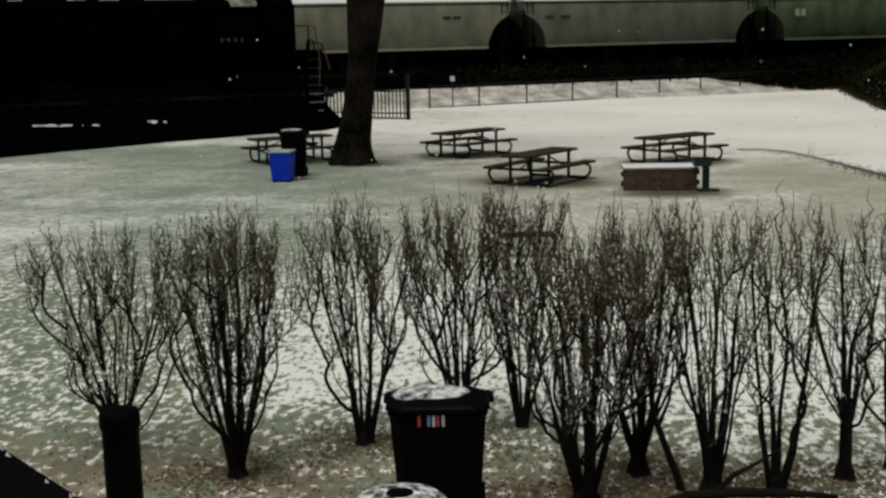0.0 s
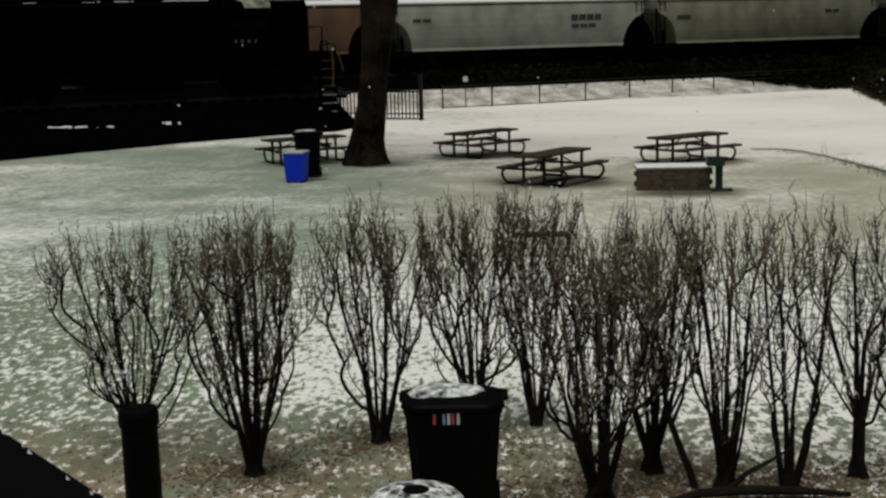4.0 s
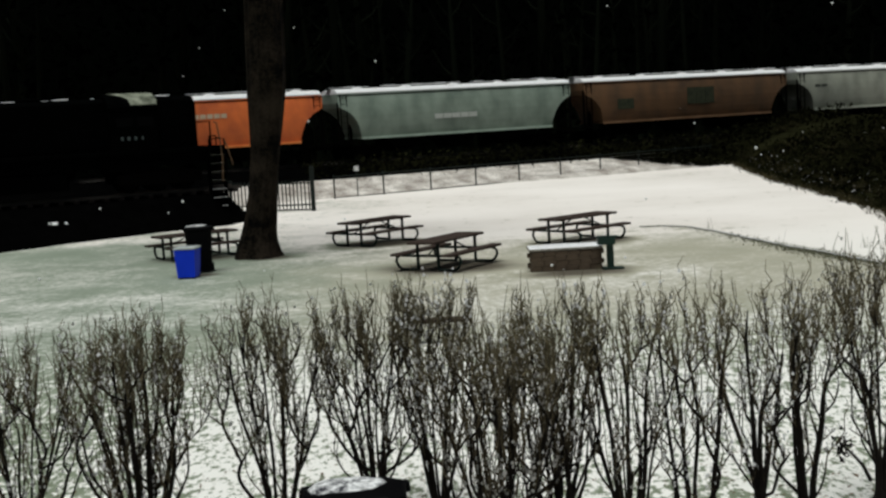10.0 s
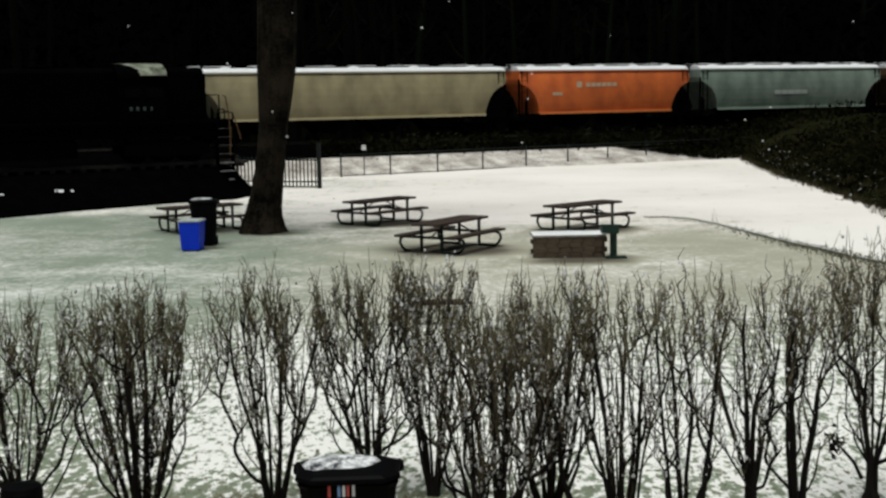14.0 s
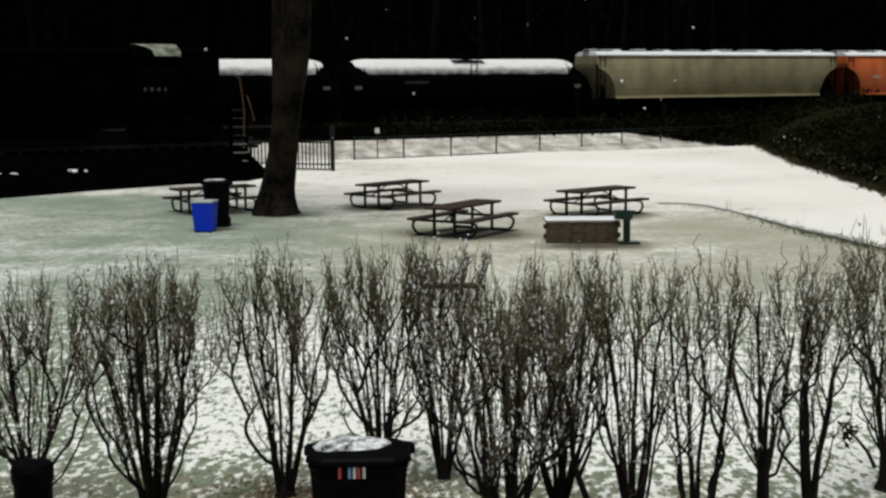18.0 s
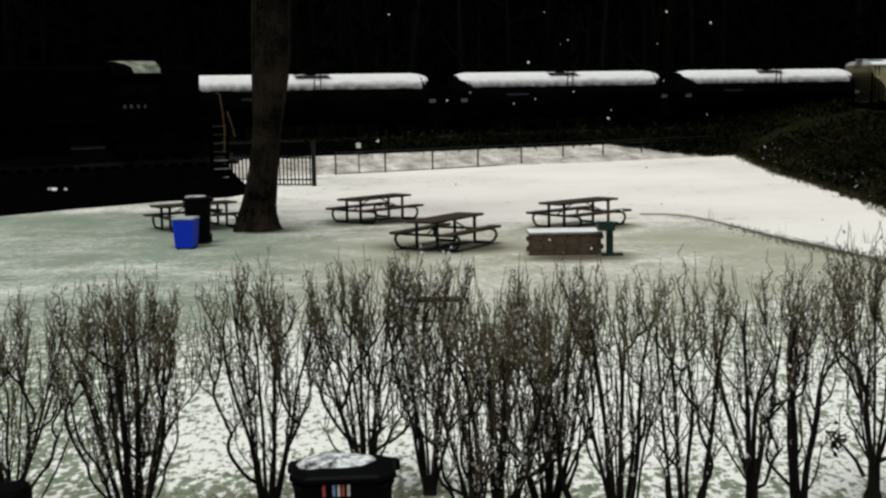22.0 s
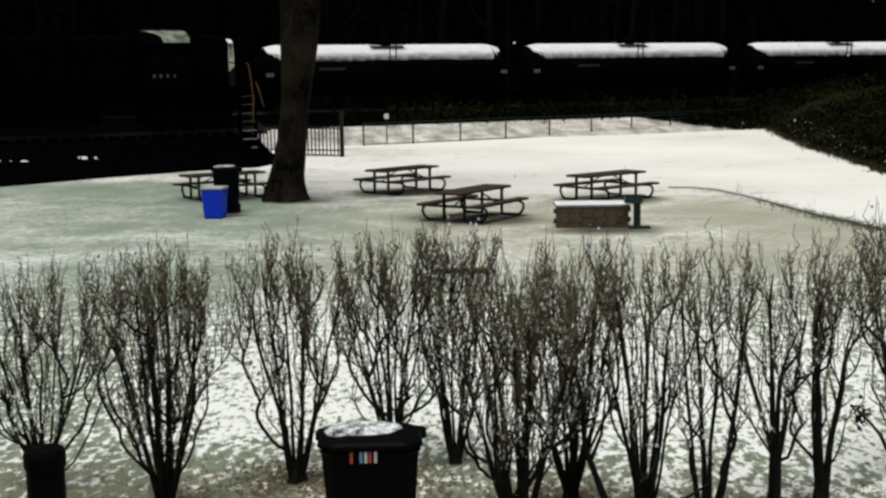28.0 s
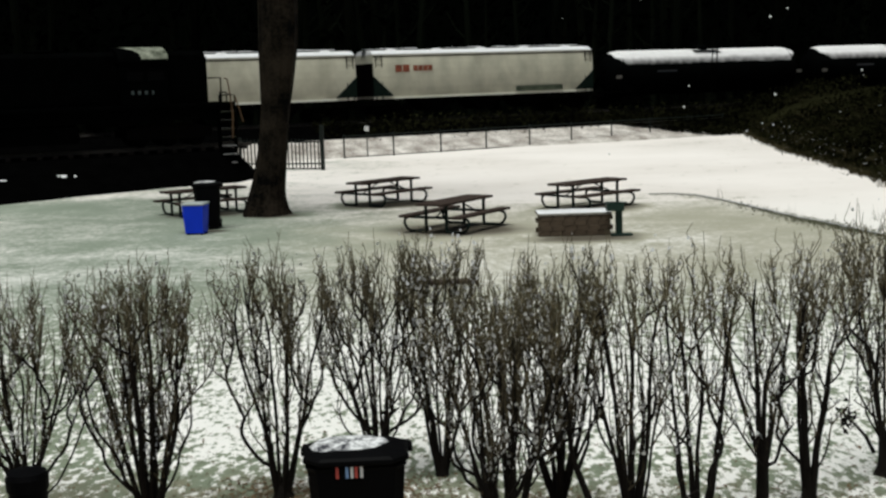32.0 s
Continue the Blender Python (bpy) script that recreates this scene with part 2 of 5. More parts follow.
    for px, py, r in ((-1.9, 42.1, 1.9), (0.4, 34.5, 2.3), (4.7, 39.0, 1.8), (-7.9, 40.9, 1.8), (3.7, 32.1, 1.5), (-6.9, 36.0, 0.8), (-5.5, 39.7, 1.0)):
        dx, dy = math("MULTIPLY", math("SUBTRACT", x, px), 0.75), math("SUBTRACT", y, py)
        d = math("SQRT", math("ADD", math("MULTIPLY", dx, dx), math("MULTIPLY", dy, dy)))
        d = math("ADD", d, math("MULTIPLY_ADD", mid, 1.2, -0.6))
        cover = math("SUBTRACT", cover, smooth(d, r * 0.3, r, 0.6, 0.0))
        worn = smooth(d, r * 0.3, r * 0.85, 0.9, 0.0) if earth_shade is None else math("MAXIMUM", earth_shade, smooth(d, r * 0.3, r * 0.85, 0.9, 0.0))
        earth_shade = worn
    lay = math("ADD", cover, math("MULTIPLY", smooth(y, 17, 30, 1.3, 0.6), math("MULTIPLY_ADD", fine, 1.0, -0.5)))
    rough = smooth(y, 14, 28, 2.2, 0.2)
    lay = math("ADD", lay, math("MULTIPLY", rough, math("MULTIPLY_ADD", speck, 1.1, -0.55)))
    lay = math("ADD", lay, math("MULTIPLY", smooth(y, 14, 26, 1.0, 0.15), math("MULTIPLY_ADD", clump, 0.9, -0.45)))
    lay = math("SUBTRACT", lay, math("MULTIPLY", smooth(y, 24, 34), smooth(tuft, 0.55, 0.75, 0.0, 0.4)))
    snow = mix(smooth(y, 17, 30), smooth(lay, 0.24, 0.56), smooth(lay, 0.28, 0.66))
    snow = math("MULTIPLY", snow, math("MULTIPLY_ADD", earth_shade, -0.98, 1.0))
    grass = mix(fine, (0.08, 0.105, 0.062), (0.35, 0.395, 0.295))
    litter = mix(smooth(clump, 0.3, 0.7), mix(speck, (0.06, 0.044, 0.027), (0.22, 0.165, 0.105)), mix(speck, (0.18, 0.15, 0.1), (0.46, 0.38, 0.28)))
    bed = smooth(math("ADD", math("MULTIPLY_ADD", mid, 4.0, y), math("MULTIPLY", x, 0.1)), 12.4, 15.6, 1.0, 0.0)
    slush = mix(smooth(y, 17, 28), grass, mix(smooth(math("MULTIPLY_ADD", mid, 4.0, x), -5.0, 2.5), mix(mid, (0.19, 0.23, 0.175), (0.32, 0.36, 0.295)), mix(mid, (0.31, 0.305, 0.235), (0.5, 0.475, 0.385))))
    slush = mix(earth_shade, slush, mix(fine, (0.028, 0.022, 0.016), (0.1, 0.08, 0.058)))
    soil = mix(math("MULTIPLY", bed, smooth(math("MULTIPLY_ADD", clump, 0.5, math("MULTIPLY", mid, 0.5)), 0.38, 0.52)), slush, litter)
    white = mix(smooth(y, 24, 44), (0.92, 0.905, 0.87), mix(smooth(broad, 0.3, 0.7), (0.82, 0.765, 0.72), (0.95, 0.895, 0.855)))
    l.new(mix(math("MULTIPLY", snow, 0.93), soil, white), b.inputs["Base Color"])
    bp = n.new("ShaderNodeBump")
    bp.inputs["Strength"].default_value, bp.inputs["Distance"].default_value = 0.5, 0.05
    l.new(fine, bp.inputs["Height"]), l.new(bp.outputs[0], b.inputs["Normal"])
    return m


M_LAWN = ground_material()


def car_paint(name, base, grime):
    """Weathered freight car paint: grime streaks running down, fading in patches."""
    m = bpy.data.materials.new(name)
    m.use_nodes = True
    n, l = m.node_tree.nodes, m.node_tree.links
    b = n["Principled BSDF"]
    b.inputs["Roughness"].default_value = 0.65
    tc, mp = n.new("ShaderNodeTexCoord"), n.new("ShaderNodeMapping")
    mp.inputs["Scale"].default_value = (0.7, 1.0, 0.45)
    l.new(tc.outputs["Object"], mp.inputs["Vector"])
    streak, patch = n.new("ShaderNodeTexNoise"), n.new("ShaderNodeTexNoise")
    streak.inputs["Scale"].default_value, patch.inputs["Scale"].default_value = 1.3, 0.4
    streak.inputs["Detail"].default_value = 6
    l.new(mp.outputs[0], streak.inputs["Vector"]), l.new(tc.outputs["Object"], patch.inputs["Vector"])
    r1 = n.new("ShaderNodeValToRGB")
    r1.color_ramp.elements[0].position, r1.color_ramp.elements[1].position = 0.25, 0.6
    r1.color_ramp.elements[0].color, r1.color_ramp.elements[1].color = (*grime, 1), (*base, 1)
    l.new(streak.outputs[0], r1.inputs[0])
    mx = n.new("ShaderNodeMixRGB")
    mx.blend_type = "MULTIPLY"
    mx.inputs["Fac"].default_value = 0.5
    l.new(r1.outputs[0], mx.inputs["Color1"]), l.new(patch.outputs[0], mx.inputs["Color2"])
    l.new(mx.outputs[0], b.inputs["Base Color"])
    return m


# ---- mesh building ----
class Geo:
    """Collects corners and faces of one mesh."""

    def __init__(self):
        self.v, self.f = [], []

    def add(self, verts, faces, m=None):
        k = len(self.v)
        self.v += [tuple(m @ Vector(p)) for p in verts] if m else [tuple(p) for p in verts]
        self.f += [tuple(i + k for i in f) for f in faces]
        return self

    def box(self, x0, x1, y0, y1, z0, z1, c=0.0, m=None):
        """A box; c takes off its upright and upper edges."""
        if c <= 0:
            vs = [(x, y, z) for z in (z0, z1) for x, y in ((x0, y0), (x1, y0), (x1, y1), (x0, y1))]
            return self.add(vs, [(3, 2, 1, 0), (4, 5, 6, 7), (0, 1, 5, 4), (1, 2, 6, 5), (2, 3, 7, 6), (3, 0, 4, 7)], m)
        ring = lambda i: [(x0 + i + c, y0 + i), (x1 - i - c, y0 + i), (x1 - i, y0 + i + c), (x1 - i, y1 - i - c), (x1 - i - c, y1 - i), (x0 + i + c, y1 - i), (x0 + i, y1 - i - c), (x0 + i, y0 + i + c)]
        vs = [(x, y, z0) for x, y in ring(0)] + [(x, y, z1 - c) for x, y in ring(0)] + [(x, y, z1) for x, y in ring(c * 0.7)]
        fs = [tuple(range(7, -1, -1)), tuple(range(16, 24))]
        for k in (0, 8):
            fs += [(k + i, k + (i + 1) % 8, k + 8 + (i + 1) % 8, k + 8 + i) for i in range(8)]
        return self.add(vs, fs, m)

    def tube(self, pts, radii, sides=6, caps=True):
        pts = [Vector(p) for p in pts]
        if isinstance(radii, (int, float)):
            radii = [radii] * len(pts)
        vs, fs = [], []
        side = None
        for i, p in enumerate(pts):
            d = (pts[min(i + 1, len(pts) - 1)] - pts[max(i - 1, 0)]).normalized()
            if side is None:
                side = d.orthogonal().normalized()
            side = (side - d * side.dot(d)).normalized()
            up = d.cross(side)
            vs += [p + radii[i] * (side * math.cos(a) + up * math.sin(a)) for a in (2 * math.pi * k / sides for k in range(sides))]
        for i in range(len(pts) - 1):
            fs += [(i * sides + k, i * sides + (k + 1) % sides, (i + 1) * sides + (k + 1) % sides, (i + 1) * sides + k) for k in range(sides)]
        if caps:
            fs += [tuple(range(sides - 1, -1, -1)), tuple(range((len(pts) - 1) * sides, len(pts) * sides))]
        return self.add(vs, fs)

    def lathe(self, prof, sides=20, m=None, sx=1.0, sy=1.0):
        """prof: radius and height, from below upward, turned round z."""
        vs = [(r * sx * math.cos(a), r * sy * math.sin(a), z) for r, z in prof for a in (2 * math.pi * k / sides for k in range(sides))]
        fs = [(i * sides + k, i * sides + (k + 1) % sides, (i + 1) * sides + (k + 1) % sides, (i + 1) * sides + k) for i in range(len(prof) - 1) for k in range(sides)]
        fs += [tuple(range(sides - 1, -1, -1)), tuple(range((len(prof) - 1) * sides, len(prof) * sides))]
        return self.add(vs, fs, m)

    def prism(self, outline, y0, y1, m=None):
        """An outline in x and z, drawn from y0 to y1."""
        k = len(outline)
        vs = [(x, y0, z) for x, z in outline] + [(x, y1, z) for x, z in outline]
        fs = [tuple(range(k)), tuple(range(2 * k - 1, k - 1, -1))] + [((i + 1) % k, i, k + i, k + (i + 1) % k) for i in range(k)]
        return self.add(vs, fs, m)

    def sweep(self, section, x0, x1, m=None):
        """A closed section in y and z, drawn from x0 to x1."""
        k = len(section)
        vs = [(x0, y, z) for y, z in section] + [(x1, y, z) for y, z in section]
        fs = [tuple(range(k - 1, -1, -1)), tuple(range(k, 2 * k))] + [(i, (i + 1) % k, k + (i + 1) % k, k + i) for i in range(k)]
        return self.add(vs, fs, m)

    def mesh(self, name, mat, smooth=False):
        me = bpy.data.meshes.new(name)
        me.from_pydata(self.v, [], self.f)
        me.materials.append(mat)
        if smooth:
            me.polygons.foreach_set("use_smooth", [True] * len(me.polygons))
        me.update()
        return me


def part(name, geo, mat, parent, label="", smooth=False, m=None):
    ob = new(name, geo.mesh(name, mat, smooth) if isinstance(geo, Geo) else geo)
    ob.parent = parent
    if m:
        ob.matrix_basis = m
    if label:
        tagged(ob, label)
    return ob


def thing(name, m, label, category, group="", kind=""):
    ob = new(name)
    ob.empty_display_size = 0.2
    ob.matrix_basis = m
    return tagged(ob, label, category, group, kind)


def solid(name, geo, mat, label, category, group="", kind="", m=None, smooth=False):
    ob = new(name, geo.mesh(name, mat, smooth))
    if m:
        ob.matrix_basis = m
    return tagged(ob, label, category, group, kind)


rng = random.Random(7)

# ---- the lie of the land ----
TRACK = radians(25)
U, N = Vector((math.cos(TRACK), math.sin(TRACK), 0)), Vector((-math.sin(TRACK), math.cos(TRACK), 0))
RAIL_TOP = 1.8


def along(a, n, z=0.0):
    return U * a + N * n + Vector((0, 0, z))


TRACK_POSE = Matrix.Rotation(TRACK, 4, "Z")

# ground: fine mesh where the lawn is seen, coarse to the horizon
xs = [-2500, -600, -150, -60] + [-40 + 2 * i for i in range(41)] + [60, 150, 600, 2500]
ys = [-2500, -600, -100, -20] + [0 + 2 * i for i in range(36)] + [90, 150, 600, 2500]
g = Geo()
g.v = [(x, y, 0.0 if y < 14 or abs(x) > 50 or y > 75 else 0.05 * (noise.noise(Vector((x * 0.11, y * 0.11, 3))))) for y in ys for x in xs]
w = len(xs)
g.f = [(j * w + i, j * w + i + 1, (j + 1) * w + i + 1, (j + 1) * w + i) for j in range(len(ys) - 1) for i in range(w - 1)]
solid("ground", g, M_LAWN, "lawn under thin patchy wet snow", "ground", kind="structure", smooth=True)

# railway bank: a snowy foot and a dark ballast shoulder
g = Geo()
STEPS = [-160 + 4 * i for i in range(86)]
for a in STEPS:
    wob = 0.35 * noise.noise(Vector((a * 0.13, 0, 5)))
    for n_, z in ((64.9, -0.05), (66.2 + wob, 0.35), (68.3 + wob, 0.95)):
        g.v.append(tuple(along(a, n_, z)))
g.f = [(3 * i + j, 3 * i + 3 + j, 3 * i + 4 + j, 3 * i + 1 + j) for i in range(len(STEPS) - 1) for j in range(2)]
M_FOOT = material("snowy_litter", (0.78, 0.74, 0.69), 0.9, dark=(0.2, 0.165, 0.14), scale=1.1, amount=0.34, bump=0.5, bump_scale=7)
solid("bank_foot", g, M_FOOT, "leaf-strewn snowy foot of the railway bank", "slope", kind="structure", smooth=True)
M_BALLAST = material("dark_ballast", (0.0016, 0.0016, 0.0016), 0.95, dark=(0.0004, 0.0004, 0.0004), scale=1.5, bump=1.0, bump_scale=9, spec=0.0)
g = Geo()
for a in STEPS:
    wob = 0.35 * noise.noise(Vector((a * 0.13, 0, 5)))
    for n_, z in ((68.1 + wob, 0.9), (69.4, 1.5), (70.2, 1.6), (74.5, 1.6), (76.5, 0.2), (90, 0.4)):
        g.v.append(tuple(along(a, n_, z)))
g.f = [(6 * i + j, 6 * i + 6 + j, 6 * i + 7 + j, 6 * i + 1 + j) for i in range(len(STEPS) - 1) for j in range(5)]
solid("railway_bank", g, M_BALLAST, "near-black ballast bank under the running track", "bank", kind="structure", smooth=True)

track = thing("railway_track", TRACK_POSE, "running track on dark ballast behind the park", "track", kind="structure")
for side in (-0.75, 0.75):
    y = 72 + side
    g = Geo().sweep([(y - 0.07, 1.66), (y + 0.07, 1.66), (y + 0.03, 1.7), (y + 0.035, 1.8), (y - 0.035, 1.8), (y - 0.03, 1.7)], -160, 180)
    part("rail", g, M_RAIL, track)
tie = Geo().box(-0.11, 0.11, -1.25, 1.25, 0, 0.12, 0.02).mesh("tie", M_TIE)
for i in range(150):
    part("tie", tie, M_TIE, track, m=pose(-30 + 0.62 * i, 72, 1.56, 0, 0, rng.uniform(-2, 2)))

# ---- woods behind the railway ----
g = Geo()
for i in range(240):
    a, n_ = rng.uniform(-150, 190), rng.choice((82, 86, 91, 97, 104)) + rng.uniform(-2, 2)
    p, h, r = along(a, n_, 0.2), rng.uniform(13, 22), rng.uniform(0.16, 0.4)
    lean = Vector((rng.uniform(-0.8, 0.8), rng.uniform(-0.8, 0.8), 0))
    g.tube([p, p + lean * 0.3 + Vector((0, 0, h * 0.35)), p + lean + Vector((0, 0, h * 0.7)), p + lean * 1.6 + Vector((0, 0, h))], [r * 1.3, r, r * 0.6, 0.04], 6, False)
    for k in range(7):
        z = h * rng.uniform(0.2, 0.85)
        q, d = p + lean * (z / h) * 1.4 + Vector((0, 0, z)), Vector((rng.uniform(-1, 1), rng.uniform(-1, 1), rng.uniform(0.3, 1.0)))
        g.tube([q, q + d * 1.2, q + d * 2.2 + Vector((0, 0, 0.6))], [r * 0.35, r * 0.22, 0.03], 4, False)
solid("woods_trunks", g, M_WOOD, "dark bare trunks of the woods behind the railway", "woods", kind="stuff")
g = Geo()
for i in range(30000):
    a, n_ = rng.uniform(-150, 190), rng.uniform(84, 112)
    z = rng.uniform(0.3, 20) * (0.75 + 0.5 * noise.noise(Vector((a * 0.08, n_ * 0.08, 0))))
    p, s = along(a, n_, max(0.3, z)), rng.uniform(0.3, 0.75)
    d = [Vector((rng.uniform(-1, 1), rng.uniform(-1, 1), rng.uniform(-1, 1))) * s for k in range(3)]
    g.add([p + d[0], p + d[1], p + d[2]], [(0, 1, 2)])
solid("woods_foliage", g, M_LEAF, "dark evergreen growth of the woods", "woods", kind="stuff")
# dark sheet added behind the trees to shut out the sky
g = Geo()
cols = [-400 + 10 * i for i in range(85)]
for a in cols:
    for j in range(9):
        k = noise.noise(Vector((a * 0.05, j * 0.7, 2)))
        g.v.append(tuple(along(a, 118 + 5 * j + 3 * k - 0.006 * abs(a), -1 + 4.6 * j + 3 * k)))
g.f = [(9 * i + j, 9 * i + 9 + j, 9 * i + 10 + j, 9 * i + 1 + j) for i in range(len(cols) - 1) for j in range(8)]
solid("wooded_ridge", g, M_LEAF, "dark backdrop sheet added behind the woods to hide the sky", "backdrop", kind="structure")

# ---- brush: on the bank beside the lawn, and along the ballast ----
EDGE = [Vector(p) for p in ((17.4, 84.2), (20.0, 81.0), (18.4, 70), (17.4, 62), (17.1, 56), (16.7, 50), (15.9, 44), (14.3, 32))]


def edge_at(k):
    i = min(int(k), len(EDGE) - 2)
    return EDGE[i].lerp(EDGE[i + 1], k - i), (EDGE[i + 1] - EDGE[i]).normalized()


g = Geo()
NA, ND = 43, 12
for i in range(NA):
    p, d = edge_at(i / 6)
    q = Vector((-d.y, d.x))
    for j in range(ND):
        r = 1.6 * j + 0.8 * noise.noise(Vector((i * 0.5, j, 1)))
        z = -0.05 + 2.6 * (1 - math.exp(-max(0, r) / 4.5)) + (0.35 * noise.noise(Vector((i * 0.6, j * 0.8, 4))) if j else 0)
        g.v.append((p.x + q.x * r, p.y + q.y * r, z))
g.f = [(ND * i + j, ND * i + j + 1, ND * i + ND + j + 1, ND * i + ND + j) for i in range(NA - 1) for j in range(ND - 1)]
solid("brush_bank", g, M_BRUSH, "dark earth bank overgrown with dead brush beside the lawn", "bank", kind="structure", smooth=True)
g = Geo()
for i in range(26000):
    p, d = edge_at(rng.uniform(0, 6.99))
    q, r = Vector((-d.y, d.x)), rng.random() ** 1.4 * 14 - 0.25
    z = 2.6 * (1 - math.exp(-max(0, r) / 4.5)) + rng.random() ** 2 * (0.35 + 0.05 * r)
    s = rng.uniform(0.07, 0.22)
    c = Vector((p.x + q.x * r, p.y + q.y * r, max(0.02, z)))
    v = [Vector((rng.uniform(-1, 1), rng.uniform(-1, 1), rng.uniform(-0.6, 1.2))) * s for k in range(3)]
    g.add([c + v[0], c + v[1], c + v[2]], [(0, 1, 2)])
for i in range(9000):
    a, n_ = rng.uniform(24, 75), rng.gauss(68.9, 0.5)
    s = rng.uniform(0.06, 0.2)
    c = along(a, n_, 0.95 + 0.4 * (n_ - 68.1) + rng.random() ** 2 * 0.6)
    v = [Vector((rng.uniform(-1, 1), rng.uniform(-1, 1), rng.uniform(-0.6, 1.2))) * s for k in range(3)]
    g.add([c + v[0], c + v[1], c + v[2]], [(0, 1, 2)])
for i in range(15000):
    a = 43 + 17 * rng.random()
    low = max(64.9, 68.4 - 0.52 * (a - 43) + 0.5 * noise.noise(Vector((a * 0.9, 0, 7))))
    n_ = rng.uniform(low, 68.9)
    s = rng.uniform(0.07, 0.24)
    c = along(a, n_, float(np.interp(n_, (64.9, 66.2, 68.3), (0.0, 0.38, 0.98))) + rng.random() ** 2 * 0.45)
    v = [Vector((rng.uniform(-1, 1), rng.uniform(-1, 1), rng.uniform(-0.6, 1.2))) * s for k in range(3)]
    g.add([c + v[0], c + v[1], c + v[2]], [(0, 1, 2)])
solid("dead_brush", g, M_BRUSH, "tangled dead brown brush and weeds on the banks", "brush", kind="stuff")


g = Geo()
for i in range(55):
    p, d = edge_at(rng.uniform(2.2, 5.5))
    q, r = Vector((-d.y, d.x)), rng.uniform(2.5, 10)
    c = Vector((p.x + q.x * r, p.y + q.y * r, 2.6 * (1 - math.exp(-r / 4.5)) + rng.uniform(0.1, 0.5)))
    s = rng.uniform(0.03, 0.11)
    v = [Vector((rng.uniform(-1, 1), rng.uniform(-1, 1), rng.uniform(-0.4, 0.4))) * s for k in range(3)]
    g.add([c + v[0], c + v[1], c + v[2]], [(0, 1, 2)])
for i in range(420):
    p, d = edge_at(rng.uniform(1.2, 6.9))
    q, r = Vector((-d.y, d.x)), rng.random() ** 1.6 * 1.6 - 0.1
    c = Vector((p.x + q.x * r, p.y + q.y * r, 0.02 + 2.6 * (1 - math.exp(-max(0, r) / 4.5)) + rng.uniform(0.02, 0.2)))
    s = rng.uniform(0.04, 0.15)
    v = [Vector((rng.uniform(-1, 1), rng.uniform(-1, 1), rng.uniform(-0.4, 0.4))) * s for k in range(3)]
    g.add([c + v[0], c + v[1], c + v[2]], [(0, 1, 2)])
solid("brush_snow", g, M_SNOW, "scraps of snow caught in the dead brush", "snow", kind="stuff")


# ---- freight cars ----
def smooth_levels():
    return ((1.4, 1.38, 2.3), (1.65, 1.45, 2.25), (2.0, 1.51, 2.1), (2.4, 1.55, 1.85), (2.75, 1.57, 1.45), (3.0, 1.565, 1.0), (3.18, 1.56, 0.5), (3.3, 1.55, 0.12), (3.6, 1.52, 0.0), (3.9, 1.47, 0.0), (4.15, 1.4, 0.0))


def loft(levels):
    """Rings of half length, half width and height, closed below and above."""
    g = Geo()
    for hx, hy, z in levels:
        g.v += [(-hx, -hy, z), (hx, -hy, z), (hx, hy, z), (-hx, hy, z)]
    k = len(levels)
    g.f = [(3, 2, 1, 0), tuple(range(4 * k - 4, 4 * k))]
    g.f += [(4 * i + j, 4 * i + (j + 1) % 4, 4 * i + 4 + (j + 1) % 4, 4 * i + 4 + j) for i in range(k - 1) for j in range(4)]
    return g


WHEEL = Geo().lathe([(0.2, -0.07), (0.42, -0.07), (0.46, -0.05), (0.46, -0.03), (0.42, 0.06), (0.2, 0.06)], 16).mesh("wheel", M_STEEL)
FRAME = Geo()
for y in (-1.02, 1.02):
    FRAME.prism([(-1.2, 0.35), (-0.5, 0.3), (0.5, 0.3), (1.2, 0.35), (1.2, 0.6), (0.6, 0.85), (-0.6, 0.85), (-1.2, 0.6)], y - 0.08, y + 0.08)
FRAME.box(-0.25, 0.25, -1.1, 1.1, 0.4, 0.8)
FRAME = FRAME.mesh("truck", M_STEEL)
def running_gear(car, length):
    for x in (-length / 2 + 2.1, length / 2 - 2.1):
        truck = part("truck", FRAME, M_STEEL, car, m=Matrix.Translation((x, 0, 0)))
        for wx in (-0.88, 0.88):
            for wy in (-0.75, 0.75):
                part("wheel", WHEEL, M_STEEL, truck, m=pose(wx, wy, 0.46, 90 if wy < 0 else -90, 0, 0))
    for s in (-1, 1):
        g = Geo().box(-0.35, 0.35, -0.14, 0.14, 0.72, 0.98, 0.03)
        part("coupler", g, M_STEEL, car, m=Matrix.Translation((s * (length / 2 - 0.3), 0, 0)))


def ladder(h0, h1):
    g = Geo()
    for x in (-0.2, 0.2):
        g.box(x - 0.025, x + 0.025, -0.03, 0.03, h0, h1)
    for i in range(int((h1 - h0) / 0.38)):
        g.box(-0.2, 0.2, -0.02, 0.02, h0 + 0.2 + 0.38 * i, h0 + 0.23 + 0.38 * i)
    return g


HATCH = Geo().lathe([(0.36, 0), (0.38, 0.05), (0.3, 0.12), (0.1, 0.15)], 12).mesh("hatch", M_SNOW)


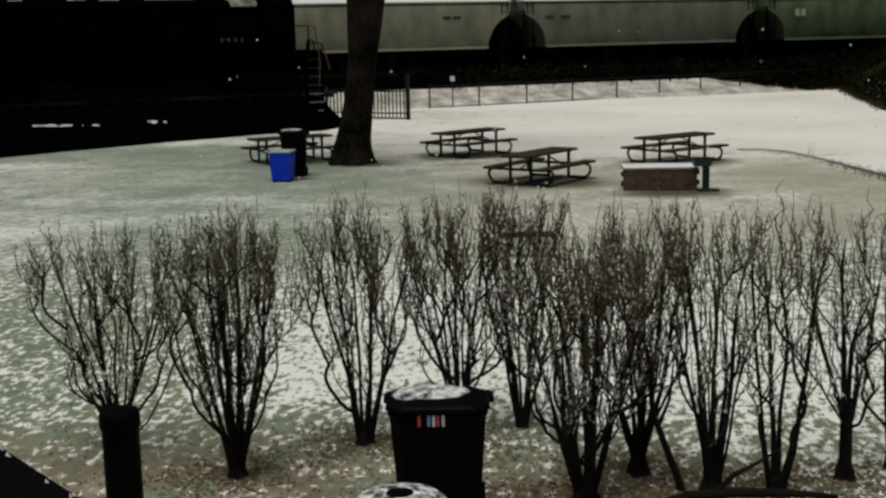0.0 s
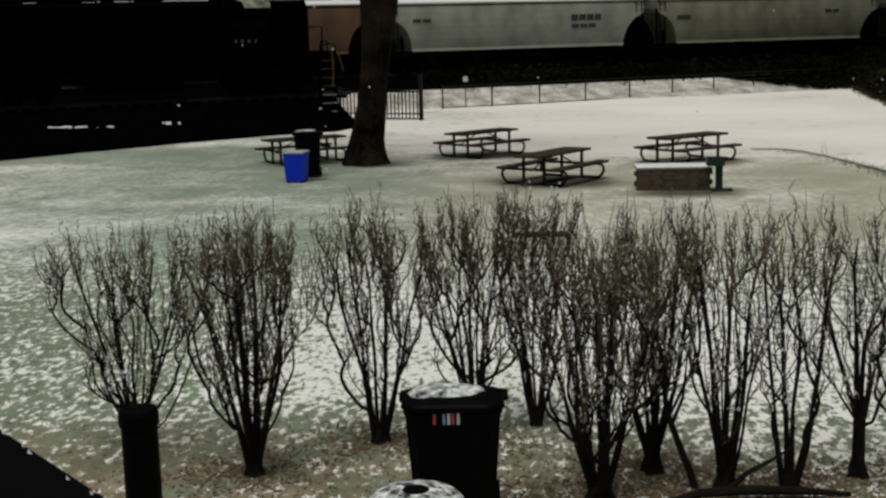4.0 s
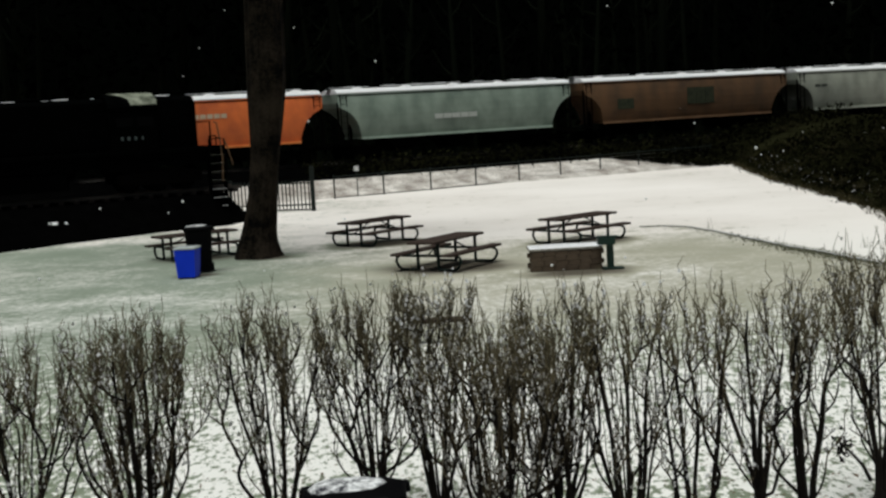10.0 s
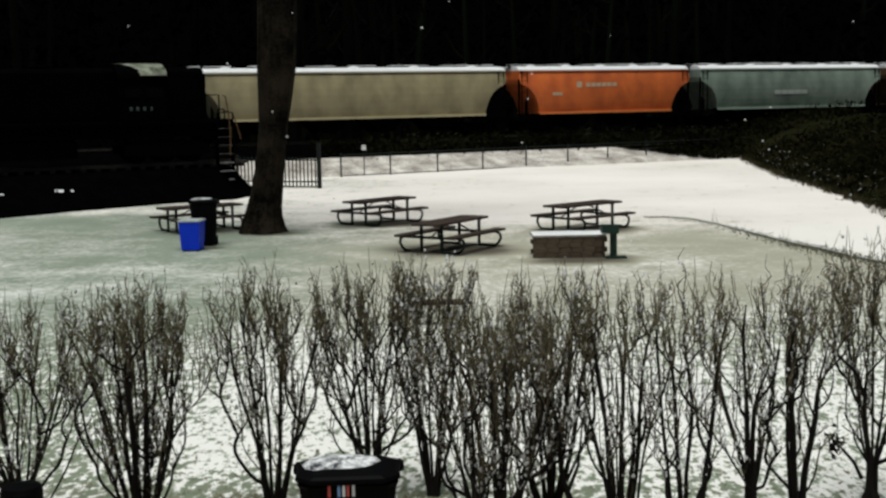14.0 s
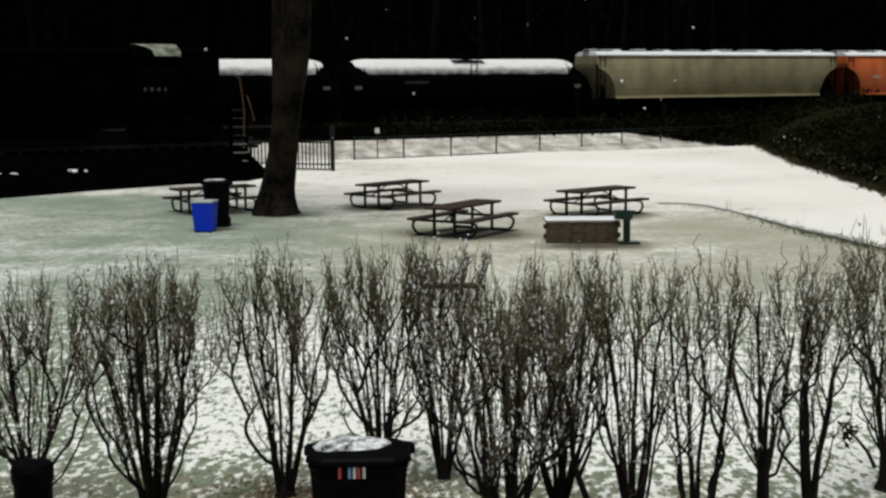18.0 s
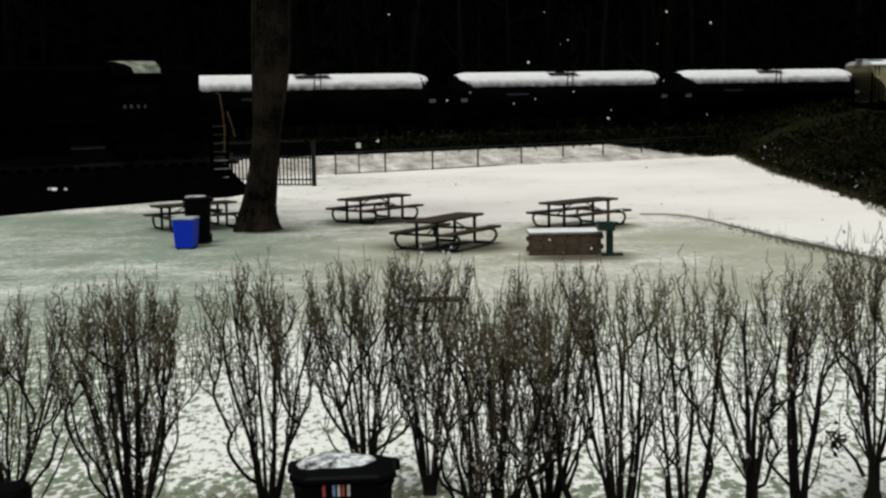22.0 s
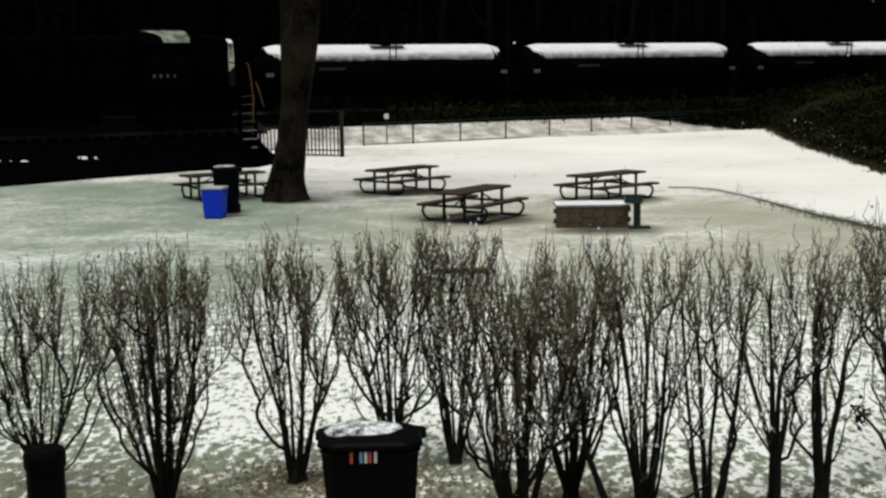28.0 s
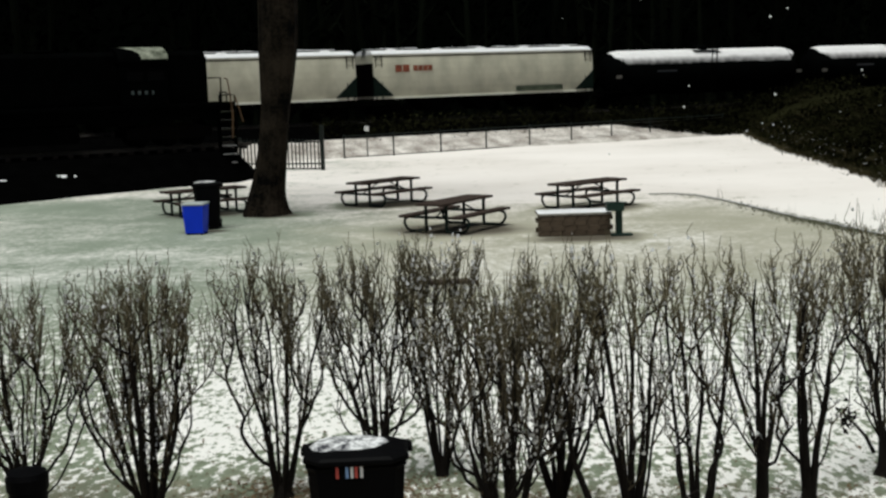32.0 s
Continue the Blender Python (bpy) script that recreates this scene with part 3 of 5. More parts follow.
def hopper(length, base, grime, label, bars=(), bays=3, corner=None, tall=0.97, steep=False):
    """A covered hopper car with sloped ends, snow on its roof. bars: lettering blocks as x0, x1, z0, z1, material."""
    car = thing("hopper_car", Matrix(), label, "freight car", "cars of the moving train")
    hb, slope, paint = length / 2 - (0.58 if steep else 0.5), 0.0 if steep else 0.63, car_paint("hopper_paint", base, grime)
    # paler than the body: the light its edge catches is painted in
    sill_paint = material("lit_sill", tuple(min(0.8, c * 1.25 + 0.05) for c in base), 0.8, dark=base, scale=1.5)
    part("body", loft([(hb - cut * slope, hw, z) for z, hw, cut in smooth_levels()]), paint, car)
    part("roof", loft([(hb, 1.43, 4.152), (hb, 1.43, 4.21), (hb - 0.02, 1.0, 4.42), (hb - 0.1, 0.35, 4.47)]), M_SNOW, car, "snow-covered roof")
    part("roof_seam", Geo().box(-hb, hb, -1.475, -1.43, 4.0, 4.06), M_STEEL, car)
    walkway = part("roof_walkway", Geo().box(-hb - 0.2, hb + 0.2, -0.35, 0.35, 4.5, 4.54), M_STEEL, car, "dark roof walkway")
    cover = Geo()
    for i in range(int(hb * 2 / 0.9)):
        x = -hb + 0.9 * i
        if rng.random() < 0.85:
            cover.box(x, x + rng.uniform(0.6, 0.9), -0.33, 0.33, 4.54, 4.57 + rng.uniform(0.0, 0.05))
    part("snow_cover", cover, M_SNOW, walkway, "snow on the walkway")["kind"] = "stuff"
    for i in range(5):
        part("hatch", HATCH, M_SNOW, car, m=pose(-hb + (i + 0.5) * hb * 0.4, -0.62, 4.38))
    for y in (-1.5, 1.42):
        part("side_sill", Geo().box(-hb + 1.45 * (not steep), hb - 1.45 * (not steep), y, y + 0.08, 1.27, 1.41), sill_paint, car)
    for s in (-1, 1):
        part("end_platform", Geo().box(s * hb - 1.1 if s > 0 else -hb, hb if s > 0 else -hb + 1.1, -1.4, 1.4, 1.02, 1.1), M_STEEL, car)
        part("end_post", Geo().box(s * hb - 0.05, s * hb + 0.05, -1.45, -1.35, 1.1, 3.6), M_STEEL, car)
        part("ladder", ladder(1.0, 4.1), M_STEEL, car, m=Matrix.Translation((s * (hb - 0.35), -1.52, 0)))
        part("slope_brace", Geo().box(s * (hb - 1.3) - 0.06, s * (hb - 1.3) + 0.06, -0.1, 0.1, 1.1, 2.2), M_STEEL, car)
    for i in range(bays):
        x = (i - (bays - 1) / 2) * (hb * 2 - 5.2) / bays
        part("discharge_bay", Geo().prism([(x - 1.5, 1.39), (x + 1.5, 1.39), (x + 0.4, 0.42), (x - 0.4, 0.42)], -1.1, 1.1), M_STEEL, car)
    for x0, x1, z0, z1, mat in bars:
        part("lettering", Geo().box(x0, x1, -1.6, -1.575, z0, z1), mat, car)
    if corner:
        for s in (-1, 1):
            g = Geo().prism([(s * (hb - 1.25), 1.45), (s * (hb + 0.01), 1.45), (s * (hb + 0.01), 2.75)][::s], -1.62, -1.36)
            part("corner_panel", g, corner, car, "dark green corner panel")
            # dark sheet that puts the gap's shade on the car end
            part("end_wall", Geo().box(s * hb - 0.02, s * hb + 0.02, -1.36, 1.36, 1.45, 3.6), M_STEEL, car, "dark sheet standing in for shade on the car end")
    # bring the body to its height over the sill
    for o in list(car.children) + list(walkway.children):
        if o.data == HATCH:
            o.matrix_basis = Matrix.Translation((0, 0, (tall - 1) * 3.0)) @ o.matrix_basis
        else:
            for v in o.data.vertices:
                v.co.z = v.co.z if v.co.z < 1.4 else 1.4 + (v.co.z - 1.4) * tall
    running_gear(car, length)
    return car


# dead grass that hangs out of the brush over the snow and stands in tufts among it
g = Geo()
for i in range(7600):
    k = rng.uniform(0.6, 6.95)
    p, d = edge_at(k)
    q, r = Vector((-d.y, d.x)), rng.gauss(0.0, 0.32) + 0.5 * noise.noise(Vector((k * 5, 3, 8)))
    if i > 2600:
        r = rng.uniform(0.5, 12)
        if noise.noise(Vector((k * 1.6, r * 0.35, 4))) < 0.05:
            continue
    c = Vector((p.x + q.x * r, p.y + q.y * r, 0.0 if r < 0.3 else 2.6 * (1 - math.exp(-r / 4.5)) + 0.1))
    for j in range(3):
        e = Vector((rng.uniform(-1, 1), rng.uniform(-1, 1), 0)) * 0.02
        tip = c + Vector((rng.gauss(-q.x * 0.1, 0.12), rng.gauss(-q.y * 0.1, 0.12), rng.uniform(0.08, 0.4)))
        g.add([c - e, c + e, tip], [(0, 1, 2)])
M_DEADGRASS = material("dead_grass", (0.07, 0.058, 0.028), 0.9, dark=(0.012, 0.013, 0.006), scale=0.5, amount=0.3, spec=0.05)
solid("dead_grass", g, M_DEADGRASS, "brown dead grass at the foot of the brush and among it", "grass", kind="stuff")


def thinning_snow():
    """Snow that thins out to the black paint where the shell turns steep."""
    m = material("thinning_snow", (0.84, 0.83, 0.83), 0.75, dark=(0.66, 0.65, 0.65), scale=2, amount=0.6, bump=0.4, bump_scale=14)
    n, l = m.node_tree.nodes, m.node_tree.links
    b = n["Principled BSDF"]
    white = b.inputs["Base Color"].links[0].from_socket
    geo, sep, grain = n.new("ShaderNodeNewGeometry"), n.new("ShaderNodeSeparateXYZ"), n.new("ShaderNodeTexNoise")
    tc = n.new("ShaderNodeTexCoord")
    grain.inputs["Scale"].default_value, grain.inputs["Detail"].default_value = 2.2, 6
    l.new(tc.outputs["Object"], grain.inputs["Vector"])
    l.new(geo.outputs["Normal"], sep.inputs[0])
    lay = n.new("ShaderNodeMath")
    lay.operation = "MULTIPLY_ADD"
    lay.inputs[1].default_value = 0.22
    l.new(grain.outputs[0], lay.inputs[0]), l.new(sep.outputs["Z"], lay.inputs[2])
    cover = n.new("ShaderNodeMapRange")
    cover.inputs["From Min"].default_value, cover.inputs["From Max"].default_value = 0.52, 0.82
    l.new(lay.outputs[0], cover.inputs["Value"])
    mx = n.new("ShaderNodeMixRGB")
    mx.inputs["Color1"].default_value = (0.003, 0.0034, 0.0032, 1)
    l.new(cover.outputs[0], mx.inputs["Fac"]), l.new(white, mx.inputs["Color2"]), l.new(mx.outputs[0], b.inputs["Base Color"])
    return m


M_CAP = thinning_snow()
PLACARD = material("dull_placard", (0.16, 0.15, 0.13), 0.8, dark=(0.05, 0.045, 0.04), scale=5)


def tank(length, seed):
    car = thing("tank_car", Matrix(), "black tank car with snow lying along its top", "freight car", "cars of the moving train")
    hl, r, zc = length / 2 - 1.15, 1.5, 2.32
    turn = Matrix.Rotation(radians(90), 4, "Y") @ Matrix.Rotation(radians(90), 4, "Z")
    prof = [(0.05, -hl - 0.35), (0.6, -hl - 0.3), (1.1, -hl - 0.15), (1.4, -hl + 0.1), (r, -hl + 0.45), (r, hl - 0.45), (1.4, hl - 0.1), (1.1, hl + 0.15), (0.6, hl + 0.3), (0.05, hl + 0.35)]
    part("shell", Geo().lathe(prof, 28, Matrix.Translation((0, 0, zc)) @ turn), M_TANK, car, smooth=True)
    g, cols_, span = Geo(), 40, 14
    for i in range(cols_ + 1):
        x = -hl - 0.05 + (2 * hl + 0.1) * i / cols_
        end = min(1.0, (hl + 0.12 - abs(x)) / 0.7)
        rr = (1.36 + 0.19 * min(1, max(0, end))) if end < 1 else r + 0.035
        half = radians(67 + 2.5 * noise.noise(Vector((x * 0.8, seed, 0)))) * (0.5 + 0.5 * max(0.0, end))
        for j in range(span + 1):
            q = -half + 2 * half * j / span
            g.v.append((x, rr * math.sin(q), zc + rr * math.cos(q) - (0.025 if j in (0, span) else 0)))
    g.f = [((span + 1) * i + j, (span + 1) * i + span + 1 + j, (span + 1) * i + span + 2 + j, (span + 1) * i + j + 1) for i in range(cols_) for j in range(span)]
    part("snow_cap", g, M_CAP, car, "snow along the top of the tank", smooth=True)
    part("manway", Geo().lathe([(0.5, 0), (0.5, 0.28), (0.42, 0.34), (0.1, 0.36)], 16, Matrix.Translation((0, 0, zc + 1.45))), M_TANK, car)
    part("platform", Geo().box(-1.1, 1.1, -1.0, -0.45, 3.82, 3.87).box(-1.1, 1.1, 0.45, 1.0, 3.82, 3.87), M_STEEL, car)
    rail = Geo()
    for x in (-1.1, 1.1):
        for y in (-1.0, 1.0):
            rail.tube([(x, y, 3.84), (x, y, 4.36)], 0.022, 5)
    for y in (-1.0, 1.0):
        rail.tube([(-1.1, y, 4.36), (1.1, y, 4.36)], 0.022, 5)
    part("platform_rail", rail, M_STEEL, car)
    part("ladder", ladder(1.0, 3.84), M_STEEL, car, m=pose(0.0, -1.45, 0, 4, 0, 0))
    part("sill", Geo().box(-length / 2 + 0.5, length / 2 - 0.5, -0.35, 0.35, 0.85, 1.15), M_STEEL, car)
    for s in (-1, 1):
        part("saddle", Geo().prism([(s * (hl - 0.9) - 0.3, 1.1), (s * (hl - 0.9) + 0.3, 1.1), (s * (hl - 0.9) + 0.2, 1.75), (s * (hl - 0.9) - 0.2, 1.75)], -1.2, 1.2), M_STEEL, car)
        part("end_deck", Geo().box(s * (length / 2 - 1.0) - 0.45, s * (length / 2 - 1.0) + 0.45, -1.4, 1.4, 1.1, 1.16), M_STEEL, car)
        part("end_placard", Geo().box(s * (hl + 0.05) - 0.22, s * (hl + 0.05) + 0.22, -1.46, -1.42, 2.0, 2.22), PLACARD, car, "dull warning placard")
        g = Geo().tube([(s * (length / 2 - 0.6), -1.38, 1.1), (s * (length / 2 - 0.6), -1.38, 2.1), (s * (length / 2 - 1.4), -1.38, 2.1)], 0.025, 5)
        part("grab_rail", g, M_STEEL, car)
    part("tank_lettering", Geo().box(-4.6, -3.0, -1.512, -1.495, 2.35, 2.48), M_FAINT, car)
    running_gear(car, length)
    return car


DARKBAR = material("dark_lettering", (0.05, 0.06, 0.05), 0.7, dark=(0.02, 0.025, 0.02))
PALEBAR = material("cream_lettering", (0.6, 0.5, 0.36), 0.7, dark=(0.4, 0.3, 0.2))
GREYBAR = material("pale_grey_lettering", (0.5, 0.53, 0.5), 0.7, dark=(0.36, 0.38, 0.36))
CORNER = material("corner_green", (0.006, 0.014, 0.01), 0.7, dark=(0.003, 0.006, 0.005), spec=0.05)
STAIN = material("sooty_stain", (0.1, 0.12, 0.08), 0.8, dark=(0.03, 0.04, 0.025), scale=2, amount=0.3)


PATCH = material("dark_paint_patch", (0.045, 0.05, 0.025), 0.7, dark=(0.012, 0.018, 0.01), scale=2.5, amount=0.3)


def wordmark(x, z, count, w, h, mat, gap=0.12):
    return [(x + i * (w + gap), x + i * (w + gap) + w, z, z + h, mat) for i in range(count)]


# couplings, counted from the train's own zero, from its front to its rear
TRAIN = []


def couple(front, rear, car):
    TRAIN.append((car, -(front + rear) / 2))


couple(-190.0, -172.3, hopper(17.7, (0.13, 0.16, 0.1), (0.04, 0.06, 0.03), "weathered green-grey covered hopper car"))
couple(-172.3, -154.6, hopper(17.7, (0.14, 0.2, 0.1), (0.05, 0.07, 0.03), "dull green covered hopper car", wordmark(-6.2, 2.9, 2, 0.35, 0.5, GREYBAR)))
couple(-154.6, -136.9, hopper(17.7, (0.2, 0.21, 0.155), (0.09, 0.1, 0.07), "dirty grey covered hopper car", wordmark(-7, 3.0, 2, 0.6, 0.25, DARKBAR, 0.5)))
couple(-136.9, -118.7, hopper(18.2, (0.3, 0.3, 0.215), (0.14, 0.14, 0.1), "grey-beige covered hopper car", wordmark(-7.2, 2.8, 1, 1.0, 0.3, DARKBAR) + wordmark(4.2, 3.1, 2, 0.5, 0.2, DARKBAR)))
couple(-118.7, -100.7, hopper(18.0, (0.4, 0.42, 0.35), (0.22, 0.24, 0.2), "pale grey-green covered hopper car with dark lettering", wordmark(3.4, 2.9, 4, 0.45, 0.4, DARKBAR, 0.08) + wordmark(3.4, 2.45, 3, 0.5, 0.25, DARKBAR, 0.08) + wordmark(-7, 3.0, 2, 0.5, 0.2, DARKBAR)))
couple(-100.7, -82.5, hopper(18.1, (0.16, 0.08, 0.032), (0.06, 0.034, 0.016), "rust-brown covered hopper car with dark painted patches", wordmark(-0.3, 2.3, 3, 0.75, 1.15, PATCH, 0.02) + wordmark(-6.0, 2.2, 1, 1.3, 0.7, PATCH)))
couple(-82.5, -65.2, hopper(17.3, (0.3, 0.38, 0.315), (0.14, 0.195, 0.16), "light grey covered hopper car", wordmark(-1.8, 2.3, 5, 0.55, 0.3, GREYBAR, 0.05)))
couple(-65.2, -51.0, hopper(14.2, (0.92, 0.2, 0.035), (0.56, 0.105, 0.025), "bright orange short covered hopper car", wordmark(-2.4, 3.0, 1, 0.4, 0.4, PALEBAR) + wordmark(-1.7, 3.05, 6, 0.34, 0.26, PALEBAR, 0.07) + wordmark(-4.2, 2.5, 1, 0.7, 0.2, PALEBAR), bays=2))
couple(-51.0, -30.0, hopper(21.0, (0.46, 0.4, 0.23), (0.25, 0.215, 0.115), "long tan covered hopper car", bays=4))
for k, (a0, a1) in enumerate(((-30.0, -12.8), (-12.8, 4.4), (4.4, 22.0), (22.0, 39.6), (39.6, 57.1))):
    couple(a0, a1, tank(17.4, 3.1 * k))
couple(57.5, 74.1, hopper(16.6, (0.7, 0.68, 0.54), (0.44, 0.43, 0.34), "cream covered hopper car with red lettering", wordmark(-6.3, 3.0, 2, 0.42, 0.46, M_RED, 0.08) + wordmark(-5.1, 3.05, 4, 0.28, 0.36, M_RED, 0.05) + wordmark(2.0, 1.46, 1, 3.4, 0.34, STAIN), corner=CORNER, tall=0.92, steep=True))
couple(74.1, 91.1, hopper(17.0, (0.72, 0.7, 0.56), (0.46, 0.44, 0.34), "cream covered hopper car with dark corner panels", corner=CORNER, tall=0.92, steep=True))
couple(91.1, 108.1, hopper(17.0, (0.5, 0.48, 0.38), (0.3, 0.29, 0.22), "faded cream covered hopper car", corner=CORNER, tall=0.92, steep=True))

# ---- standing locomotive on its bed ----
LOCO = Matrix.Translation((-12.6, 55.9, 0)) @ Matrix.Rotation(radians(27), 4, "Z")
g = Geo()
toe, top = ((-24, -12.0), (-15, -9.2), (-8, -6.5), (0, -3.7), (2.5, -3.0), (4.3, -1.6), (5.0, 1.6)), ((-24, -2.7), (-15, -2.4), (-8, -2.3), (0, -2.1), (2.0, -1.8), (3.3, 0.0), (3.9, 2.2))
RUN = 49
for k in range(RUN):
    u = k / 8
    i = min(int(u), 5)
    (x0, y0), (x1, y1) = (Vector(line[i]).lerp(Vector(line[i + 1]), u - i) for line in (toe, top))
    wob = 0.35 * noise.noise(Vector((x0 * 0.7, y0 * 0.7, 8)))
    for x, y, z in ((x0, y0 + wob - 0.2, -0.05), (x0 * 0.6 + x1 * 0.4, y0 * 0.6 + y1 * 0.4 + wob, 0.4 + 0.2 * wob), (x0 * 0.2 + x1 * 0.8, y0 * 0.2 + y1 * 0.8, 1.0 - 0.2 * wob), (x1, y1, 1.3), (x1, 4.0, 1.4), (x1, 7.0, 0.3)):
        g.v.append(tuple(LOCO @ Vector((x, y, z))))
g.f = [(6 * i + j, 6 * i + 6 + j, 6 * i + 7 + j, 6 * i + 1 + j) for i in range(RUN - 1) for j in range(5)]
solid("loco_bed", g, M_BALLAST, "near-black raised bed under the standing locomotive", "bed", kind="structure", smooth=True)
stub = thing("display_track", LOCO, "short display track under the locomotive", "track", kind="structure")
for y in (-0.75, 0.75):
    part("rail", Geo().box(-22, 3.9, y - 0.04, y + 0.04, 1.45, 1.6), M_RAIL, stub)
for i in range(40):
    part("tie", tie, M_TIE, stub, m=pose(-21.5 + 0.64 * i, 0, 1.34))

loco = thing("locomotive", LOCO @ Matrix.Translation((0, 0, 1.6)), "black high-hood diesel locomotive standing on display", "locomotive")


def round_top(hw, z0, z1, drop, k=8):
    """A section with a curved top, in y and z."""
    return [(-hw, z0)] + [(hw * math.sin(radians(q)), z1 - drop + drop * math.cos(radians(q))) for q in (-90 + 180 * i / k for i in range(k + 1))] + [(hw, z0)]


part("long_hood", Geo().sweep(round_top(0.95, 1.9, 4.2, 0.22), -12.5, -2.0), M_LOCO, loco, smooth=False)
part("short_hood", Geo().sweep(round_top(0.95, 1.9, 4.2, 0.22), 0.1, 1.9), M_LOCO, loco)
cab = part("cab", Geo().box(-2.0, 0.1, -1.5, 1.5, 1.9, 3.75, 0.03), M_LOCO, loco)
part("cab_roof", Geo().sweep(round_top(1.6, 3.7, 4.36, 0.6, 12), -2.05, 0.14), M_LOCO, cab)
M_ROOFSNOW = material("streaked_snow", (0.32, 0.34, 0.27), 0.85, dark=(0.02, 0.026, 0.014), scale=2.6, amount=0.34, bump_scale=22, spec=0.1)
g = Geo()
for i in range(13):
    q = radians(-84 + 7.5 * i)
    x0 = -2.02 + (0.95 * min(1.0, -q / 1.1) ** 0.8 if q < 0 else 0.0) + 0.09 * noise.noise(Vector((i * 0.8, 3, 0)))
    for j in range(15):
        x = x0 + (0.1 + 0.05 * noise.noise(Vector((i * 0.7, 9, 0))) - x0) * j / 14
        g.v.append((x, 1.62 * math.sin(q), 3.76 + 0.625 * math.cos(q)))
g.f = [(15 * i + j, 15 * i + 15 + j, 15 * i + 16 + j, 15 * i + j + 1) for i in range(12) for j in range(14)]
part("roof_snow", g, M_ROOFSNOW, cab, "streaks of melting snow on the cab roof", smooth=True)
M_PANE = material("dark_cab_glass", (0.001, 0.0012, 0.0014), 0.5, dark=(0.0005, 0.0005, 0.0006), bump=0.0, spec=0.03)
for x in (-1.7, -0.8):
    part("cab_window", Geo().box(x, x + 0.7, -1.515, -1.495, 2.9, 3.3), M_PANE, cab)
for x0, x1 in ((-1.55, -1.43), (-1.27, -1.15), (-0.97, -0.85), (-0.65, -0.58)):
    part("numeral_bar", Geo().box(x0, x1, -1.512, -1.498, 2.32, 2.48), M_LETTER, cab, "worn pale numeral")
for i in range(7):
    part("letter_bar", Geo().box(-9.4 + 0.75 * i, -9.1 + 0.75 * i, -0.965, -0.952, 2.5, 2.75), M_FAINT, loco, "faded letter on the hood")
for i in range(12):
    x = -12.1 + 0.78 * i
    part("hood_door", Geo().box(x, x + 0.7, -0.968, -0.945, 2.0, 3.45 if i % 3 else 3.1), M_LOCO, loco)
for x in (-10.6, -8.2, -5.0):
    part("roof_fan", Geo().lathe([(0.5, 0), (0.55, 0.08), (0.5, 0.14), (0.2, 0.16)], 16, Matrix.Translation((x, 0, 4.18))), M_LOCO, loco)
part("exhaust_stack", Geo().box(-6.9, -6.4, -0.2, 0.2, 4.18, 4.3, 0.03), M_LOCO, loco)
part("hood_rivets", Geo().box(1.9, 1.96, -0.99, -0.91, 1.9, 3.9), M_LOCO, loco)
part("headlight", Geo().lathe([(0.18, 0), (0.18, 0.08), (0.14, 0.1)], 14, Matrix.Translation((1.9, 0, 3.7)) @ Matrix.Rotation(radians(90), 4, "Y")), M_PANE, loco)
part("deck", Geo().box(-14.0, 3.0, -1.5, 1.5, 1.72, 1.88, 0.02), M_LOCO, loco)
part("frame_sill", Geo().box(-13.8, 2.8, -1.3, 1.3, 1.15, 1.72), M_LOCO, loco)
part("fuel_tank", Geo().box(-7.6, -3.8, -1.27, 1.27, 0.35, 1.12, 0.12), M_LOCO, loco)
for x in (-10.8, 0.1):
    truck = part("truck", Geo().prism([(-1.9, 0.4), (-0.6, 0.32), (0.6, 0.32), (1.9, 0.4), (1.9, 0.8), (0.8, 1.05), (-0.8, 1.05), (-1.9, 0.8)], -1.18, -1.02).prism([(-1.9, 0.4), (1.9, 0.4), (1.9, 0.8), (-1.9, 0.8)], 1.02, 1.18).box(-0.3, 0.3, -1.1, 1.1, 0.5, 1.0), M_STEEL, loco, m=Matrix.Translation((x, 0, 0)))
    for wx in (-1.25, 0, 1.25):
        for wy in (-0.75, 0.75):
            part("wheel", WHEEL, M_STEEL, truck, m=pose(wx, wy, 0.46, 90 if wy < 0 else -90, 0, 0))
